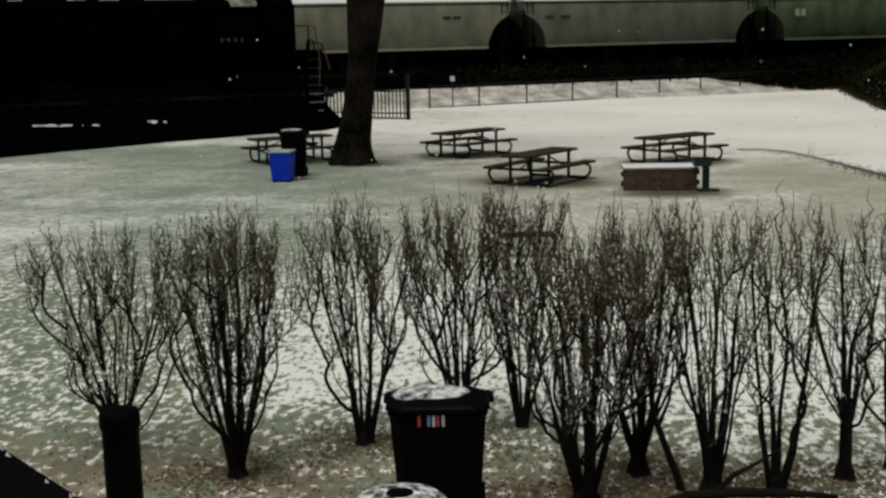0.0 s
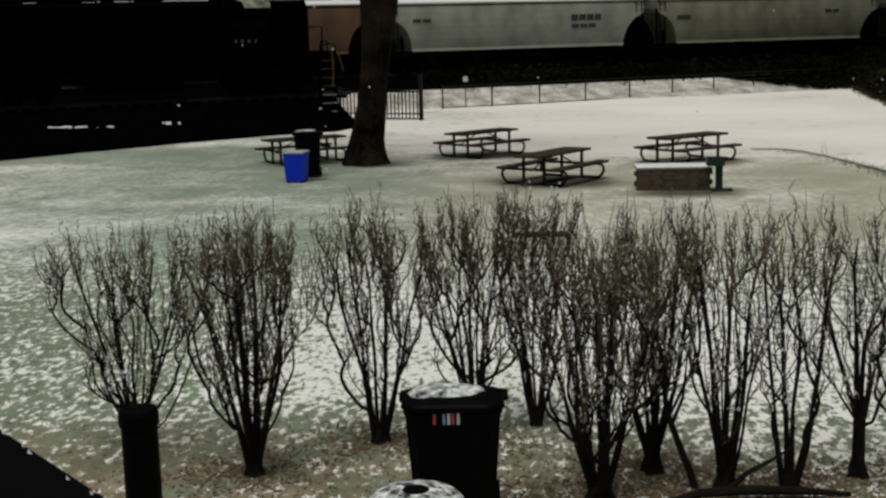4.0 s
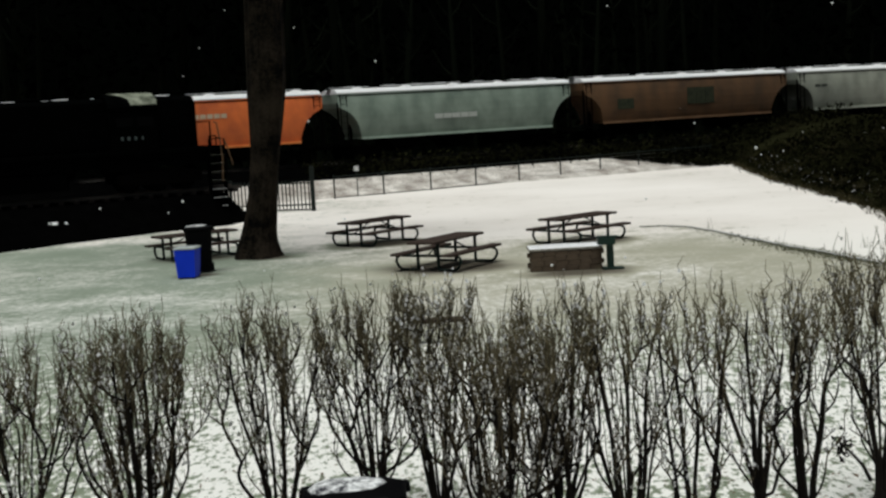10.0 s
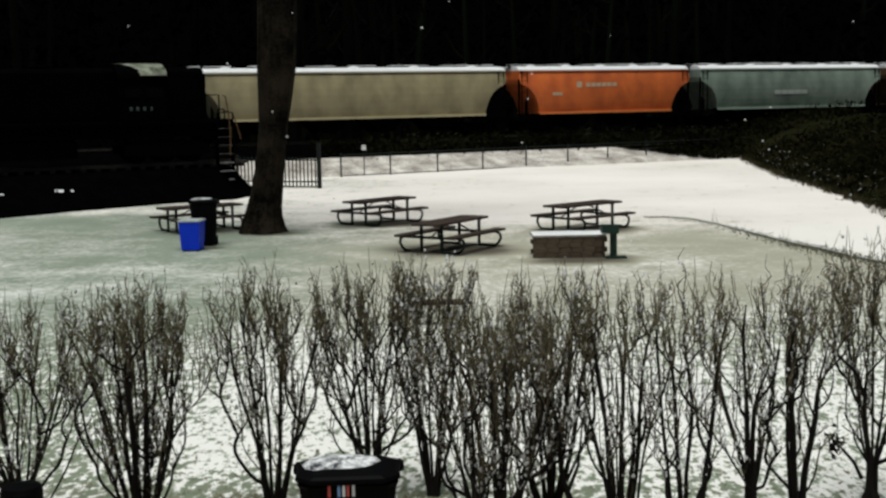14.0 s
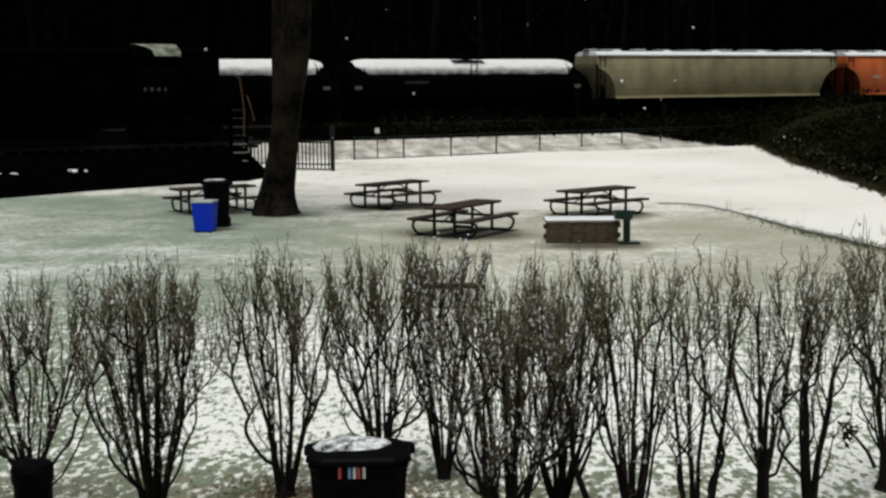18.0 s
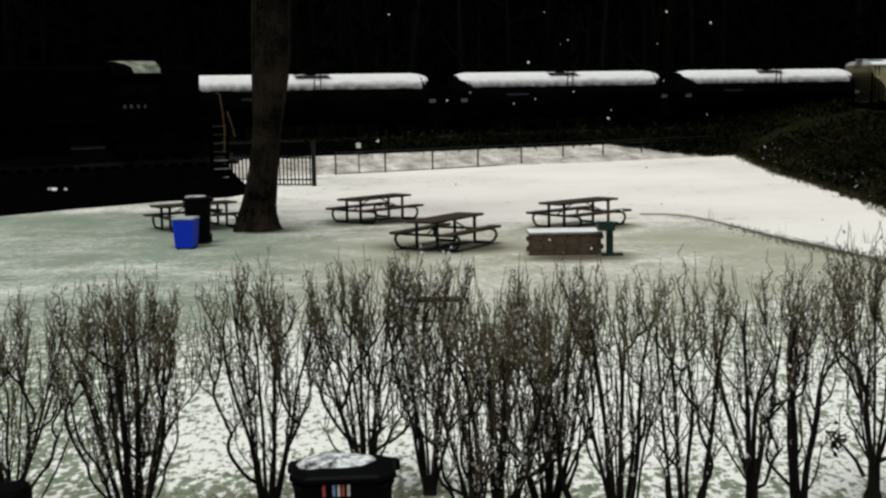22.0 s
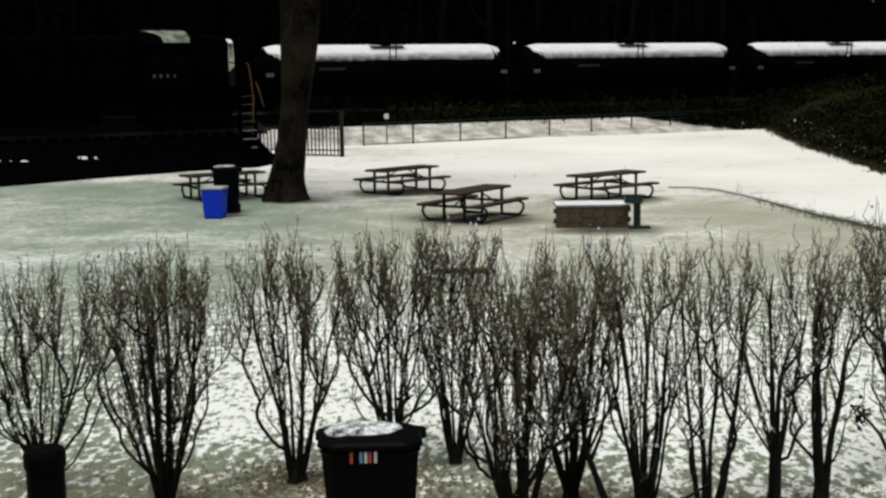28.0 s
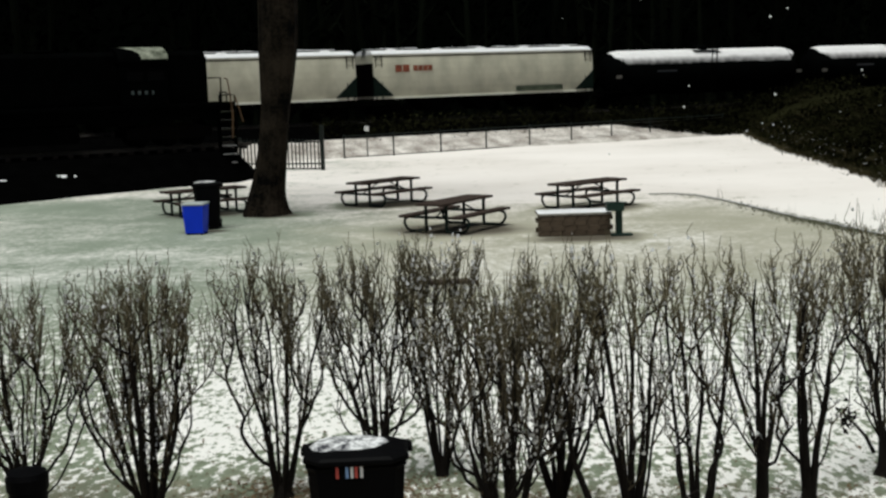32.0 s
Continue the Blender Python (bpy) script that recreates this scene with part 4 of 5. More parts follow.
for x0, s, low, count in ((2.65, 1, -0.95, 7), (-13.6, -1, 0.35, 4)):
    steps = part("steps", Geo().box(x0 - 0.38, x0 - 0.33, -1.55, -1.1, low, 1.75).box(x0 + 0.33, x0 + 0.38, -1.55, -1.1, low, 1.75), M_LOCO, loco)
    for k in range(count):
        z = low + 0.1 + 0.38 * k
        part("tread", Geo().box(x0 - 0.33, x0 + 0.33, -1.55, -1.1, z, z + 0.04), M_TREAD if k < 3 else M_LOCO_ROOF, steps, "snow-dusted step tread")
    part("corner_handrail", Geo().tube([(x0 + 0.36 * s, -1.5, 0.5), (x0 + 0.36 * s, -1.5, 2.15), (x0 + 0.1 * s, -1.5, 2.2), (x0 - 0.35 * s, -1.48, 2.15), (x0 - 0.35 * s, -1.48, 1.88)], 0.035, 6), M_LOCO, loco)
    part("step_handrail", Geo().tube([(x0 - 0.08 * s, -1.5, 2.93), (x0 + 0.05 * s, -1.55, 2.87), (x0 + 0.14 * s, -1.6, 2.1), (x0 + 0.2 * s, -1.62, 1.3), (x0 + 0.15 * s, -1.6, 0.27)], 0.03, 6), M_YELLOW, loco, "weathered orange handrail")
    part("step_handrail", Geo().tube([(x0 + 0.36 * s, -1.55, 2.08), (x0 + 0.45 * s, -1.6, 1.8), (x0 + 0.67 * s, -1.62, 0.97)], 0.03, 6), M_YELLOW, loco, "weathered orange handrail")
    part("coupler", Geo().box(-0.4, 0.4, -0.16, 0.16, 0.7, 1.0, 0.04), M_STEEL, loco, m=Matrix.Translation((x0 + 0.5 * s, 0, 0)))
part("hood_handrail", Geo().tube([(2.42, -1.45, 1.88), (2.42, -1.45, 2.95), (1.92, -1.2, 2.95)], 0.035, 6), M_LOCO, loco)
part("end_handrail", Geo().tube([(2.95, -0.5, 1.88), (2.95, -0.5, 2.3), (2.95, 0.5, 2.3), (2.95, 0.5, 1.88)], 0.03, 6), M_LOCO, loco)
side_rail = Geo().tube([(-13.0, -1.46, 2.85), (-2.1, -1.46, 2.85)], 0.02, 5)
for i in range(6):
    side_rail.tube([(-13.0 + 2.05 * i, -1.46, 1.88), (-13.0 + 2.05 * i, -1.46, 2.85)], 0.02, 5)
part("side_handrail", side_rail, M_LOCO, loco)

# strips on the bed slope, added for snowy ground glimpsed beneath the locomotive
def bed_height(x, y):
    y0, y1 = (np.interp(x, [p[0] for p in line], [p[1] for p in line]) for line in (toe, top))
    return float(np.interp((y - y0) / (y1 - y0), (0, 0.4, 0.8, 1), (-0.05, 0.4, 1.0, 1.3)))


for k, (x0, x1, y0) in enumerate(((-9.8, -5.95, -3.85), (-5.2, -4.75, -3.45), (-4.6, -4.4, -3.45), (-2.2, -2.1, -3.0))):
    g = Geo()
    for i in range(17):
        x = x0 + (x1 - x0) * i / 16
        h = bed_height(x, y0) - 0.03 + 0.13 * noise.noise(Vector((x * 7, k, 0)))
        g.v += [(x, y0, bed_height(x, y0) - 0.05), (x, y0 + 0.03, h + 0.02), (x, y0 + 0.1, h + 0.05), (x, y0 + 0.2, bed_height(x, y0 + 0.2) - 0.03)]
    g.f = [(4 * i + j, 4 * i + 4 + j, 4 * i + 5 + j, 4 * i + 1 + j) for i in range(16) for j in range(3)]
    solid("snow_ridge", g, M_SNOW, "narrow snow strip added for the light gap beneath the locomotive", "snow", "snow ridges on the bed", m=LOCO)

# ---- chain-link fence along the bank foot ----
fence = thing("park_fence", Matrix(), "low dark steel rail fence along the foot of the railway bank", "fence")
F0, FD = Vector((-5.45, 68.45, 0)), Vector((2.657, 1.545, 0))
post = Geo().lathe([(0.045, -0.05), (0.045, 1.25), (0.055, 1.25), (0.05, 1.3), (0.01, 1.32)], 8).mesh("post", M_FENCE)
for i in range(10):
    part("post", post, M_FENCE, fence, m=Matrix.Translation(F0 + FD * i))
for i in range(9):
    p, q = F0 + FD * i, F0 + FD * (i + 1)
    for z, r in ((1.22, 0.028), (0.06, 0.022)):
        part("rail", Geo().tube([p + Vector((0, 0, z)), q + Vector((0, 0, z))], r, 5), M_FENCE, fence)
    wires = Geo()
    for z in (0.3, 0.55, 0.8, 1.05):
        wires.tube([p + Vector((0, 0, z)), q + Vector((0, 0, z - 0.01))], 0.005, 3, False)
    part("wire", wires, M_MESHWIRE, fence)
sign = thing("marker_plate", Matrix.Translation((-4.25, 69.7, 0)), "small white marker plate on a stake behind the fence", "sign")
part("stake", Geo().box(-0.03, 0.03, 0, 0.05, -0.05, 1.5), M_FENCE, sign)
part("plate", Geo().box(-0.13, 0.13, -0.012, -0.002, 1.42, 1.7, 0.0), M_SIGN, sign)

pickets = thing("picket_fence", Matrix(), "dark steel picket fence closing the locomotive's end", "fence")
A, B = Vector((-5.85, 60.2, 0)), Vector((-10.1, 62.0, 0))
part("gate_post", Geo().box(-0.1, 0.1, -0.1, 0.1, -0.05, 2.15, 0.02), M_FENCE, pickets, m=Matrix.Translation(A))
part("gate_post", Geo().box(-0.07, 0.07, -0.07, 0.07, -0.05, 1.6, 0.02), M_FENCE, pickets, m=Matrix.Translation(B))
bar = Geo().box(-0.03, 0.03, -0.03, 0.03, 0.1, 1.5, 0.01).mesh("picket", M_FENCE)
for i in range(1, 22):
    part("picket", bar, M_FENCE, pickets, m=Matrix.Translation(A.lerp(B, i / 22)))
for z in (0.06, 0.3, 1.35):
    part("rail", Geo().tube([A + Vector((0, 0, z)), B + Vector((0, 0, z))], 0.035, 5), M_FENCE, pickets)

# ---- the big tree ----
tree = thing("park_tree", Matrix.Translation((-5.7, 40.2, 0)), "large old bare tree with dark furrowed bark", "tree")
g, rings = Geo(), ((0, 0.78, -0.12), (0.2, 0.68, -0.11), (0.5, 0.61, -0.08), (0.8, 0.56, -0.02), (1.4, 0.5, 0.1), (2.4, 0.455, 0.24), (3.4, 0.465, 0.36), (4.4, 0.54, 0.46), (5.3, 0.6, 0.53), (6.2, 0.63, 0.58), (7.6, 0.62, 0.62), (9.2, 0.6, 0.66), (11.0, 0.56, 0.7))
sides = 28
for z, r, dx in rings:
    for k in range(sides):
        q = 2 * math.pi * k / sides
        rr = r * (1 + 0.05 * noise.noise(Vector((math.cos(q) * 3, math.sin(q) * 3, z * 0.5))) + (0.14 * max(0, math.sin(q * 5 + 1)) * (1 - z / 0.8) if z < 0.8 else 0) + 0.025 * (-1) ** k)
        g.v.append((dx + rr * math.cos(q), rr * math.sin(q), z - (0.05 if z == 0 else 0)))
g.f = [(i * sides + k, i * sides + (k + 1) % sides, (i + 1) * sides + (k + 1) % sides, (i + 1) * sides + k) for i in range(len(rings) - 1) for k in range(sides)]
g.f.append(tuple(range((len(rings) - 1) * sides, len(rings) * sides)))
part("trunk", g, M_BARK, tree)
# crown above the view, its twigs added thickly to shade the trunk
twigs = Geo()
for k in range(7):
    q = 2 * math.pi * k / 7 + 0.4
    d, p = Vector((math.cos(q), math.sin(q), 0)), Vector((0.7, 0, 10.7))
    pts = [p, p + d * 0.8 + Vector((0, 0, 1.6)), p + d * 2.0 + Vector((0, 0, 3.4)), p + d * 3.4 + Vector((0, 0, 5.6)), p + d * 4.6 + Vector((0, 0, 8.4))]
    part("limb", Geo().tube(pts, [0.3, 0.24, 0.17, 0.1, 0.03], 8), M_BARK, tree)
    for i in range(110):
        t = rng.uniform(0.2, 1) * 4
        j = min(3, int(t))
        c = pts[j].lerp(pts[j + 1], t - j)
        e = Vector((rng.uniform(-1, 1), rng.uniform(-1, 1), rng.uniform(0.1, 1.1))) + d * 0.4
        twigs.tube([c, c + e * 0.8, c + e * 1.6 + Vector((0, 0, 0.4))], [0.045, 0.026, 0.006], 4, False)
        for f in range(4):
            b = c + e * rng.uniform(0.5, 1.4)
            w = Vector((rng.uniform(-1, 1), rng.uniform(-1, 1), rng.uniform(0.1, 1.0))) * 0.6
            twigs.tube([b, b + w, b + w * 1.8 + Vector((0, 0, 0.25))], [0.018, 0.012, 0.004], 3, False)
part("twigs", twigs, M_BARK, tree)["kind"] = "stuff"


# ---- picnic tables ----
def picnic_table():
    table = thing("picnic_table", Matrix(), "wooden picnic table with attached benches on a dark tube frame", "table", "picnic tables on the lawn")
    top_plank = Geo().box(-1.25, 1.25, -0.075, 0.075, 0.695, 0.755, 0.008).mesh("tabletop_plank", M_PLANK)
    seat_plank = Geo().box(-1.25, 1.25, -0.075, 0.075, 0.395, 0.455, 0.008).mesh("seat_plank", M_PLANK)
    for i in range(5):
        part("tabletop_plank", top_plank, M_PLANK, table, m=Matrix.Translation((0, (i - 2) * 0.16, 0)))
    for s in (-1, 1):
        for i in range(2):
            part("seat_plank", seat_plank, M_PLANK, table, m=Matrix.Translation((0, s * (0.68 + 0.16 * i), 0)))
    for x in (-0.92, 0.92):
        g = Geo()
        for s in (-1, 1):
            g.tube([(x, s * 0.3, 0.7), (x, s * 0.3, 0.03)], 0.042, 8)
            g.tube([(x, s * 0.02, 0.38), (x, s * 0.6, 0.38), (x, s * 0.82, 0.385), (x, s * 0.93, 0.33), (x, s * 0.95, 0.22), (x, s * 0.88, 0.1), (x, s * 0.78, 0.035), (x, s * 0.3, 0.03)], 0.036, 8)
        g.tube([(x, -0.36, 0.69), (x, 0.36, 0.69)], 0.028, 8)
        part("end_frame", g, M_TUBE, table, "bent dark steel tube")
    for s in (-1, 1):
        part("brace", Geo().tube([(s * 0.92, 0, 0.4), (s * 0.2, 0, 0.69)], 0.02, 6), M_TUBE, table)
    for o in table.children:
        o.matrix_basis = Matrix.Scale(1.1, 4) @ o.matrix_basis
    return table


first = picnic_table()
first.matrix_basis = pose(-2.08, 42.5, 0, 0, 0, 48)
copy_thing(first, pose(0.28, 34.75, 0, 0, 0, 58))
copy_thing(first, pose(4.54, 39.4, 0, 0, 0, 40))
copy_thing(first, pose(-8.0, 41.2, 0, 0, 0, 36))


# ---- bins and furniture of the lawn ----
def cart(m, w, d, h, label, stickers=False):
    """A wheeled refuse bin: tapered body, overhanging lid, bar and wheels."""
    b = thing("refuse_bin", m, label, "bin")
    g = Geo()
    for k, z in ((0.8, 0.06), (0.84, 0.3), (0.96, h * 0.9), (1.0, h * 0.93)):
        hw, hd, c = w / 2 * k, d / 2 * k, 0.08
        g.v += [(-hw + c, -hd, z), (hw - c, -hd, z), (hw, -hd + c, z), (hw, hd - c, z), (hw - c, hd, z), (-hw + c, hd, z), (-hw, hd - c, z), (-hw, -hd + c, z)]
    g.f = [tuple(range(7, -1, -1)), tuple(range(24, 32))] + [(8 * i + j, 8 * i + (j + 1) % 8, 8 * i + 8 + (j + 1) % 8, 8 * i + 8 + j) for i in range(3) for j in range(8)]
    part("body", g, M_BLACK, b)
    lid = Geo()
    for k, z in ((1.02, h * 0.945), (1.05, h * 0.96), (1.04, h * 0.985), (0.97, h + 0.005), (0.6, h + 0.03)):
        hw, hd, c = w / 2 * k, d / 2 * k, 0.13
        lid.v += [(-hw + c, -hd, z), (hw - c, -hd, z), (hw, -hd + c, z), (hw, hd - c, z), (hw - c, hd, z), (-hw + c, hd, z), (-hw, hd - c, z), (-hw, -hd + c, z)]
    lid.f = [tuple(range(7, -1, -1)), tuple(range(32, 40))] + [(8 * i + j, 8 * i + (j + 1) % 8, 8 * i + 8 + (j + 1) % 8, 8 * i + 8 + j) for i in range(4) for j in range(8)]
    lid_ob = part("lid", lid, M_BLACK, b)
    part("snow_patch", lumpy(w * 0.41, d * 0.37, 0.045, 5.0), M_DIRTSNOW, lid_ob, "melting snow on the lid", m=Matrix.Translation((-0.06 * w, 0.07 * d, h + 0.012)))
    for s in (-1, 1):
        part("hinge_block", Geo().box(s * w * 0.5 - 0.06, s * w * 0.5 + 0.06, d * 0.3, d * 0.56, h * 0.9, h * 0.965, 0.025), M_BLACK, lid_ob)
    part("handle", Geo().tube([(-w * 0.5, d * 0.56, h * 0.93), (w * 0.5, d * 0.56, h * 0.93)], 0.018, 8), M_BLACK, b)
    for s in (-1, 1):
        part("wheel", Geo().lathe([(0.1, -0.04), (0.13, -0.04), (0.13, 0.04), (0.1, 0.04)], 16), M_BLACK, b, m=pose(s * w * 0.42, d * 0.4, 0.13, 0, 90, 0))
    if stickers:
        for x, mat in ((-0.165, M_REDSTICK), (-0.085, M_BLUESTICK), (-0.045, M_SIGN), (-0.01, M_REDSTICK), (0.035, M_SIGN)):
            part("sticker", Geo().box(x, x + 0.024, -d / 2 * 0.995 - 0.003, -d / 2 * 0.97, h * 0.856, h * 0.942), mat, b)
    return b


def lumpy(rx, ry, h, seed):
    """A low uneven heap of snow."""
    g, k = Geo(), 22
    for j, (f, z) in enumerate(((1.0, 0.0), (0.9, 0.6), (0.6, 0.9), (0.25, 1.0))):
        for i in range(k):
            q = 2 * math.pi * i / k
            e = 1 + 0.22 * noise.noise(Vector((math.cos(q) * 2, math.sin(q) * 2, seed)))
            g.v.append((rx * f * e * math.cos(q), ry * f * e * math.sin(q), h * z * (1 + 0.3 * noise.noise(Vector((i, j, seed))))))
    g.f = [(k * j + i, k * j + (i + 1) % k, k * j + k + (i + 1) % k, k * j + k + i) for j in range(3) for i in range(k)] + [tuple(range(3 * k, 4 * k)), tuple(range(k - 1, -1, -1))]
    return g


cart(pose(-0.81, 10.2, 0, 0, 0, 3), 0.84, 0.62, 1.13, "large black wheeled refuse bin with melting snow on its lid", True)
cart(pose(-7.02, 36.7, 0, 0, 0, 8), 0.8, 0.72, 1.36, "black refuse bin beside the blue bin")
blue = thing("recycling_bin", pose(-7.15, 35.5, 0, 0, 0, -6), "bright blue plastic recycling bin with a pale rim", "bin")
part("body", loft([(0.26, 0.24, 0.04), (0.28, 0.27, 0.4), (0.305, 0.3, 0.84)]), M_BLUE, blue)
part("rim", loft([(0.315, 0.315, 0.842), (0.325, 0.325, 0.87), (0.315, 0.31, 0.9), (0.2, 0.2, 0.91)]), M_BLUELID, blue)
for x in (-0.2, 0.2):
    for y in (-0.17, 0.17):
        part("foot", Geo().box(x - 0.04, x + 0.04, y - 0.04, y + 0.04, 0, 0.042), M_BLACK, blue)

urn = thing("litter_receptacle", Matrix.Translation((-0.96, 8.42, -0.02)), "round litter receptacle with a snow-speckled lid and open hole", "bin")
part("drum", Geo().lathe([(0.3, 0), (0.32, 0.05), (0.32, 0.82), (0.3, 0.86)], 28), M_BLACK, urn, smooth=False)
part("lid", Geo().lathe([(0.335, 0.862), (0.345, 0.9), (0.3, 0.94), (0.16, 0.975), (0.1, 0.978), (0.085, 0.9)], 32), M_DIRTSNOW, urn, "lid flecked with snow")
part("hole", Geo().lathe([(0.098, 0.935), (0.098, 0.9805)], 24), M_BLACK, urn, "dark opening in the lid")

bollard = thing("bollard", Matrix.Translation((-3.33, 9.45, 0)), "thick black cylindrical post with a rimmed cap", "post")
part("shaft", Geo().lathe([(0.15, -0.05), (0.148, 1.1), (0.155, 1.11)], 24), M_BLACK, bollard)
part("cap", Geo().lathe([(0.163, 1.112), (0.165, 1.21), (0.15, 1.25), (0.02, 1.27)], 24), M_BLACK, bollard)

shed = thing("gabled_shelter", pose(-5.32, 7.6, 0, 0, 0, 4), "small black gabled shelter with snow specks along its verge", "shelter")
part("wall", Geo().prism([(-1.1, 0), (1.1, 0), (1.1, 1.15), (0, 2.15), (-1.1, 1.15)], -0.55, 0.3), M_SHED, shed)
for s in (-1, 1):
    roof = part("roof_slope", Geo().prism([(0, 2.52), (0, 2.44), (s * 2.15, 0.82), (s * 2.18, 0.9)][::s], -0.8, 0.55), M_SHED, shed)
    flecks = Geo()
    for i in range(26):
        t, y = rng.random(), rng.uniform(0.47, 0.56)
        c = Vector((s * 2.15 * t, y, 2.535 - 1.62 * t))
        flecks.add([c + Vector((rng.uniform(-0.02, 0.02), -0.02, 0)), c + Vector((0.03, 0.01, -0.02)), c + Vector((0.0, 0.02, 0.02))], [(0, 1, 2)])
    part("snow_flecks", flecks, M_SNOW, roof, "specks of snow")["kind"] = "stuff"

planter = thing("stone_planter", Matrix.Translation((3.42, 33.0, 0)), "low rectangular stone planter with a snow-dusted cap", "planter")
stone = Geo().box(-0.155, 0.155, -0.06, 0.06, -0.063, 0.063, 0.012).mesh("stone", M_STONE)
part("core", Geo().box(-0.92, 0.88, -0.43, 0.43, -0.05, 0.47), M_STONE, planter)
for row in range(4):
    for i in range(6):
        x = -0.8 + 0.318 * i + (0.025 if row % 2 else -0.035)
        for y in (-0.44, 0.44):
            part("stone", stone, M_STONE, planter, m=Matrix.Translation((x, y + rng.uniform(-0.008, 0.008), 0.05 + 0.132 * row)))
part("cap", Geo().box(-1.0, 0.95, -0.52, 0.52, 0.52, 0.58, 0.02), M_SLAB, planter)
part("snow", lumpy(0.86, 0.4, 0.045, 2.0), M_SNOW, planter, "thin snow on the cap", m=Matrix.Translation((-0.08, 0, 0.578)))
grill = thing("park_grill", Matrix.Translation((4.52, 32.3, 0)), "dark green steel park grill on a post beside the stone planter", "grill")
part("base_slab", Geo().box(-0.2, 0.34, -0.14, 0.14, -0.02, 0.025, 0.008), M_GREEN, grill)
part("post", Geo().box(-0.085, 0.085, -0.085, 0.085, 0.025, 0.64, 0.012), M_GREEN, grill)
box = Geo().box(-0.32, 0.12, -0.2, 0.2, 0.64, 0.67)
for x0, x1, y0, y1 in ((-0.32, 0.12, -0.2, -0.18), (-0.32, 0.12, 0.18, 0.2), (-0.32, -0.3, -0.18, 0.18), (0.1, 0.12, -0.18, 0.18)):
    box.box(x0, x1, y0, y1, 0.67, 0.84)
part("firebox", box, M_GREEN, grill)
for k in range(9):
    y = -0.16 + 0.04 * k
    part("grate_bar", Geo().box(-0.3, 0.1, y - 0.006, y + 0.006, 0.835, 0.848), M_GREEN, grill)
part("handle", Geo().tube([(0.12, -0.1, 0.83), (0.2, -0.1, 0.84), (0.2, 0.1, 0.84), (0.12, 0.1, 0.83)], 0.012, 6), M_GREEN, grill)

bench = thing("low_bench", pose(-0.02, 22.95, 0, 0, 0, 1), "low dark wooden backless bench", "bench")
for y in (-0.1, 0.08):
    part("seat_plank", Geo().box(-0.6, 0.6, y - 0.08, y + 0.08, 0.4, 0.46, 0.008), M_PLANK, bench)
for x in (-0.45, 0.45):
    part("leg", Geo().box(x - 0.025, x + 0.025, -0.12, 0.1, 0, 0.4, 0.005), M_PLANK, bench)

# timber edging where the path bends away
edging = thing("path_edging", Matrix(), "line of dark weathered edging timbers beside the snowy path", "edging")
CURVE = [Vector(p) for p in ((7.0, 42.65), (7.8, 42.4), (8.45, 41.6), (9.0, 39.5), (9.4, 37.1), (9.9, 34.3), (10.2, 33.3), (10.5, 31.6), (11.0, 29.4))]
for i in range(len(CURVE) - 1):
    p, q = CURVE[i], CURVE[i + 1]
    k = max(1, round((q - p).length / 0.9))
    for j in range(k):
        c, d = p.lerp(q, (j + 0.5) / k), q - p
        part("timber", Geo().box(-d.length / k / 2 + 0.01, d.length / k / 2 - 0.01, -0.07, 0.07, -0.03, 0.035, 0.012), M_TIMBER, edging, m=pose(c.x, c.y, rng.uniform(0, 0.02), 0, 0, math.degrees(math.atan2(d.y, d.x))))


g = Geo()
for i in range(3000):
    k = rng.random() ** 0.55 * (len(CURVE) - 1)
    j = min(int(k), len(CURVE) - 2)
    c = CURVE[j].lerp(CURVE[j + 1], k - j)
    p = Vector((c.x + rng.gauss(-0.08, 0.26), c.y + rng.gauss(-0.1, 0.3), 0))
    v = Vector((rng.uniform(-0.08, 0.08), rng.uniform(-0.08, 0.08), rng.uniform(0.02, 0.07)))
    e = Vector((rng.uniform(-1, 1), rng.uniform(-1, 1), 0)) * 0.02
    g.add([p - e, p + e, p + v], [(0, 1, 2)])
for x, y in ((8.9, 40.2), (9.75, 34.9), (11.6, 33.4)):
    for i in range(7):
        p = Vector((x + rng.gauss(0, 0.1), y + rng.gauss(0, 0.1), 0))
        v = Vector((rng.gauss(0, 0.07), rng.gauss(0, 0.07), rng.uniform(0.25, 0.6)))
        e = Vector((rng.uniform(-1, 1), rng.uniform(-1, 1), 0)) * 0.01
        g.add([p - e, p + e, p + v], [(0, 1, 2)])
M_WEED = material("dry_weeds", (0.2, 0.2, 0.13), 0.9, dark=(0.06, 0.065, 0.04), scale=1.5, spec=0.1)
solid("edge_weeds", g, M_WEED, "dry grass and weed stalks along the path edging", "weeds", kind="stuff")


# ---- the hedge: bare, many-stemmed shrubs with rounded crowns ----
def crown_width(k):
    """Half width of a crown at k of its height, as a part of its widest."""
    return np.interp(k, (0.0, 0.2, 0.36, 0.58, 0.82, 0.95, 1.0), (0.08, 0.3, 0.74, 1.0, 1.0, 0.88, 0.6))


def crown_top(k):
    """Height of the crown's top at k of its half width, as a part of its height."""
    return rng.uniform(0.88, 1.1) * (1.0 - 0.13 * min(1.3, k) ** 2)


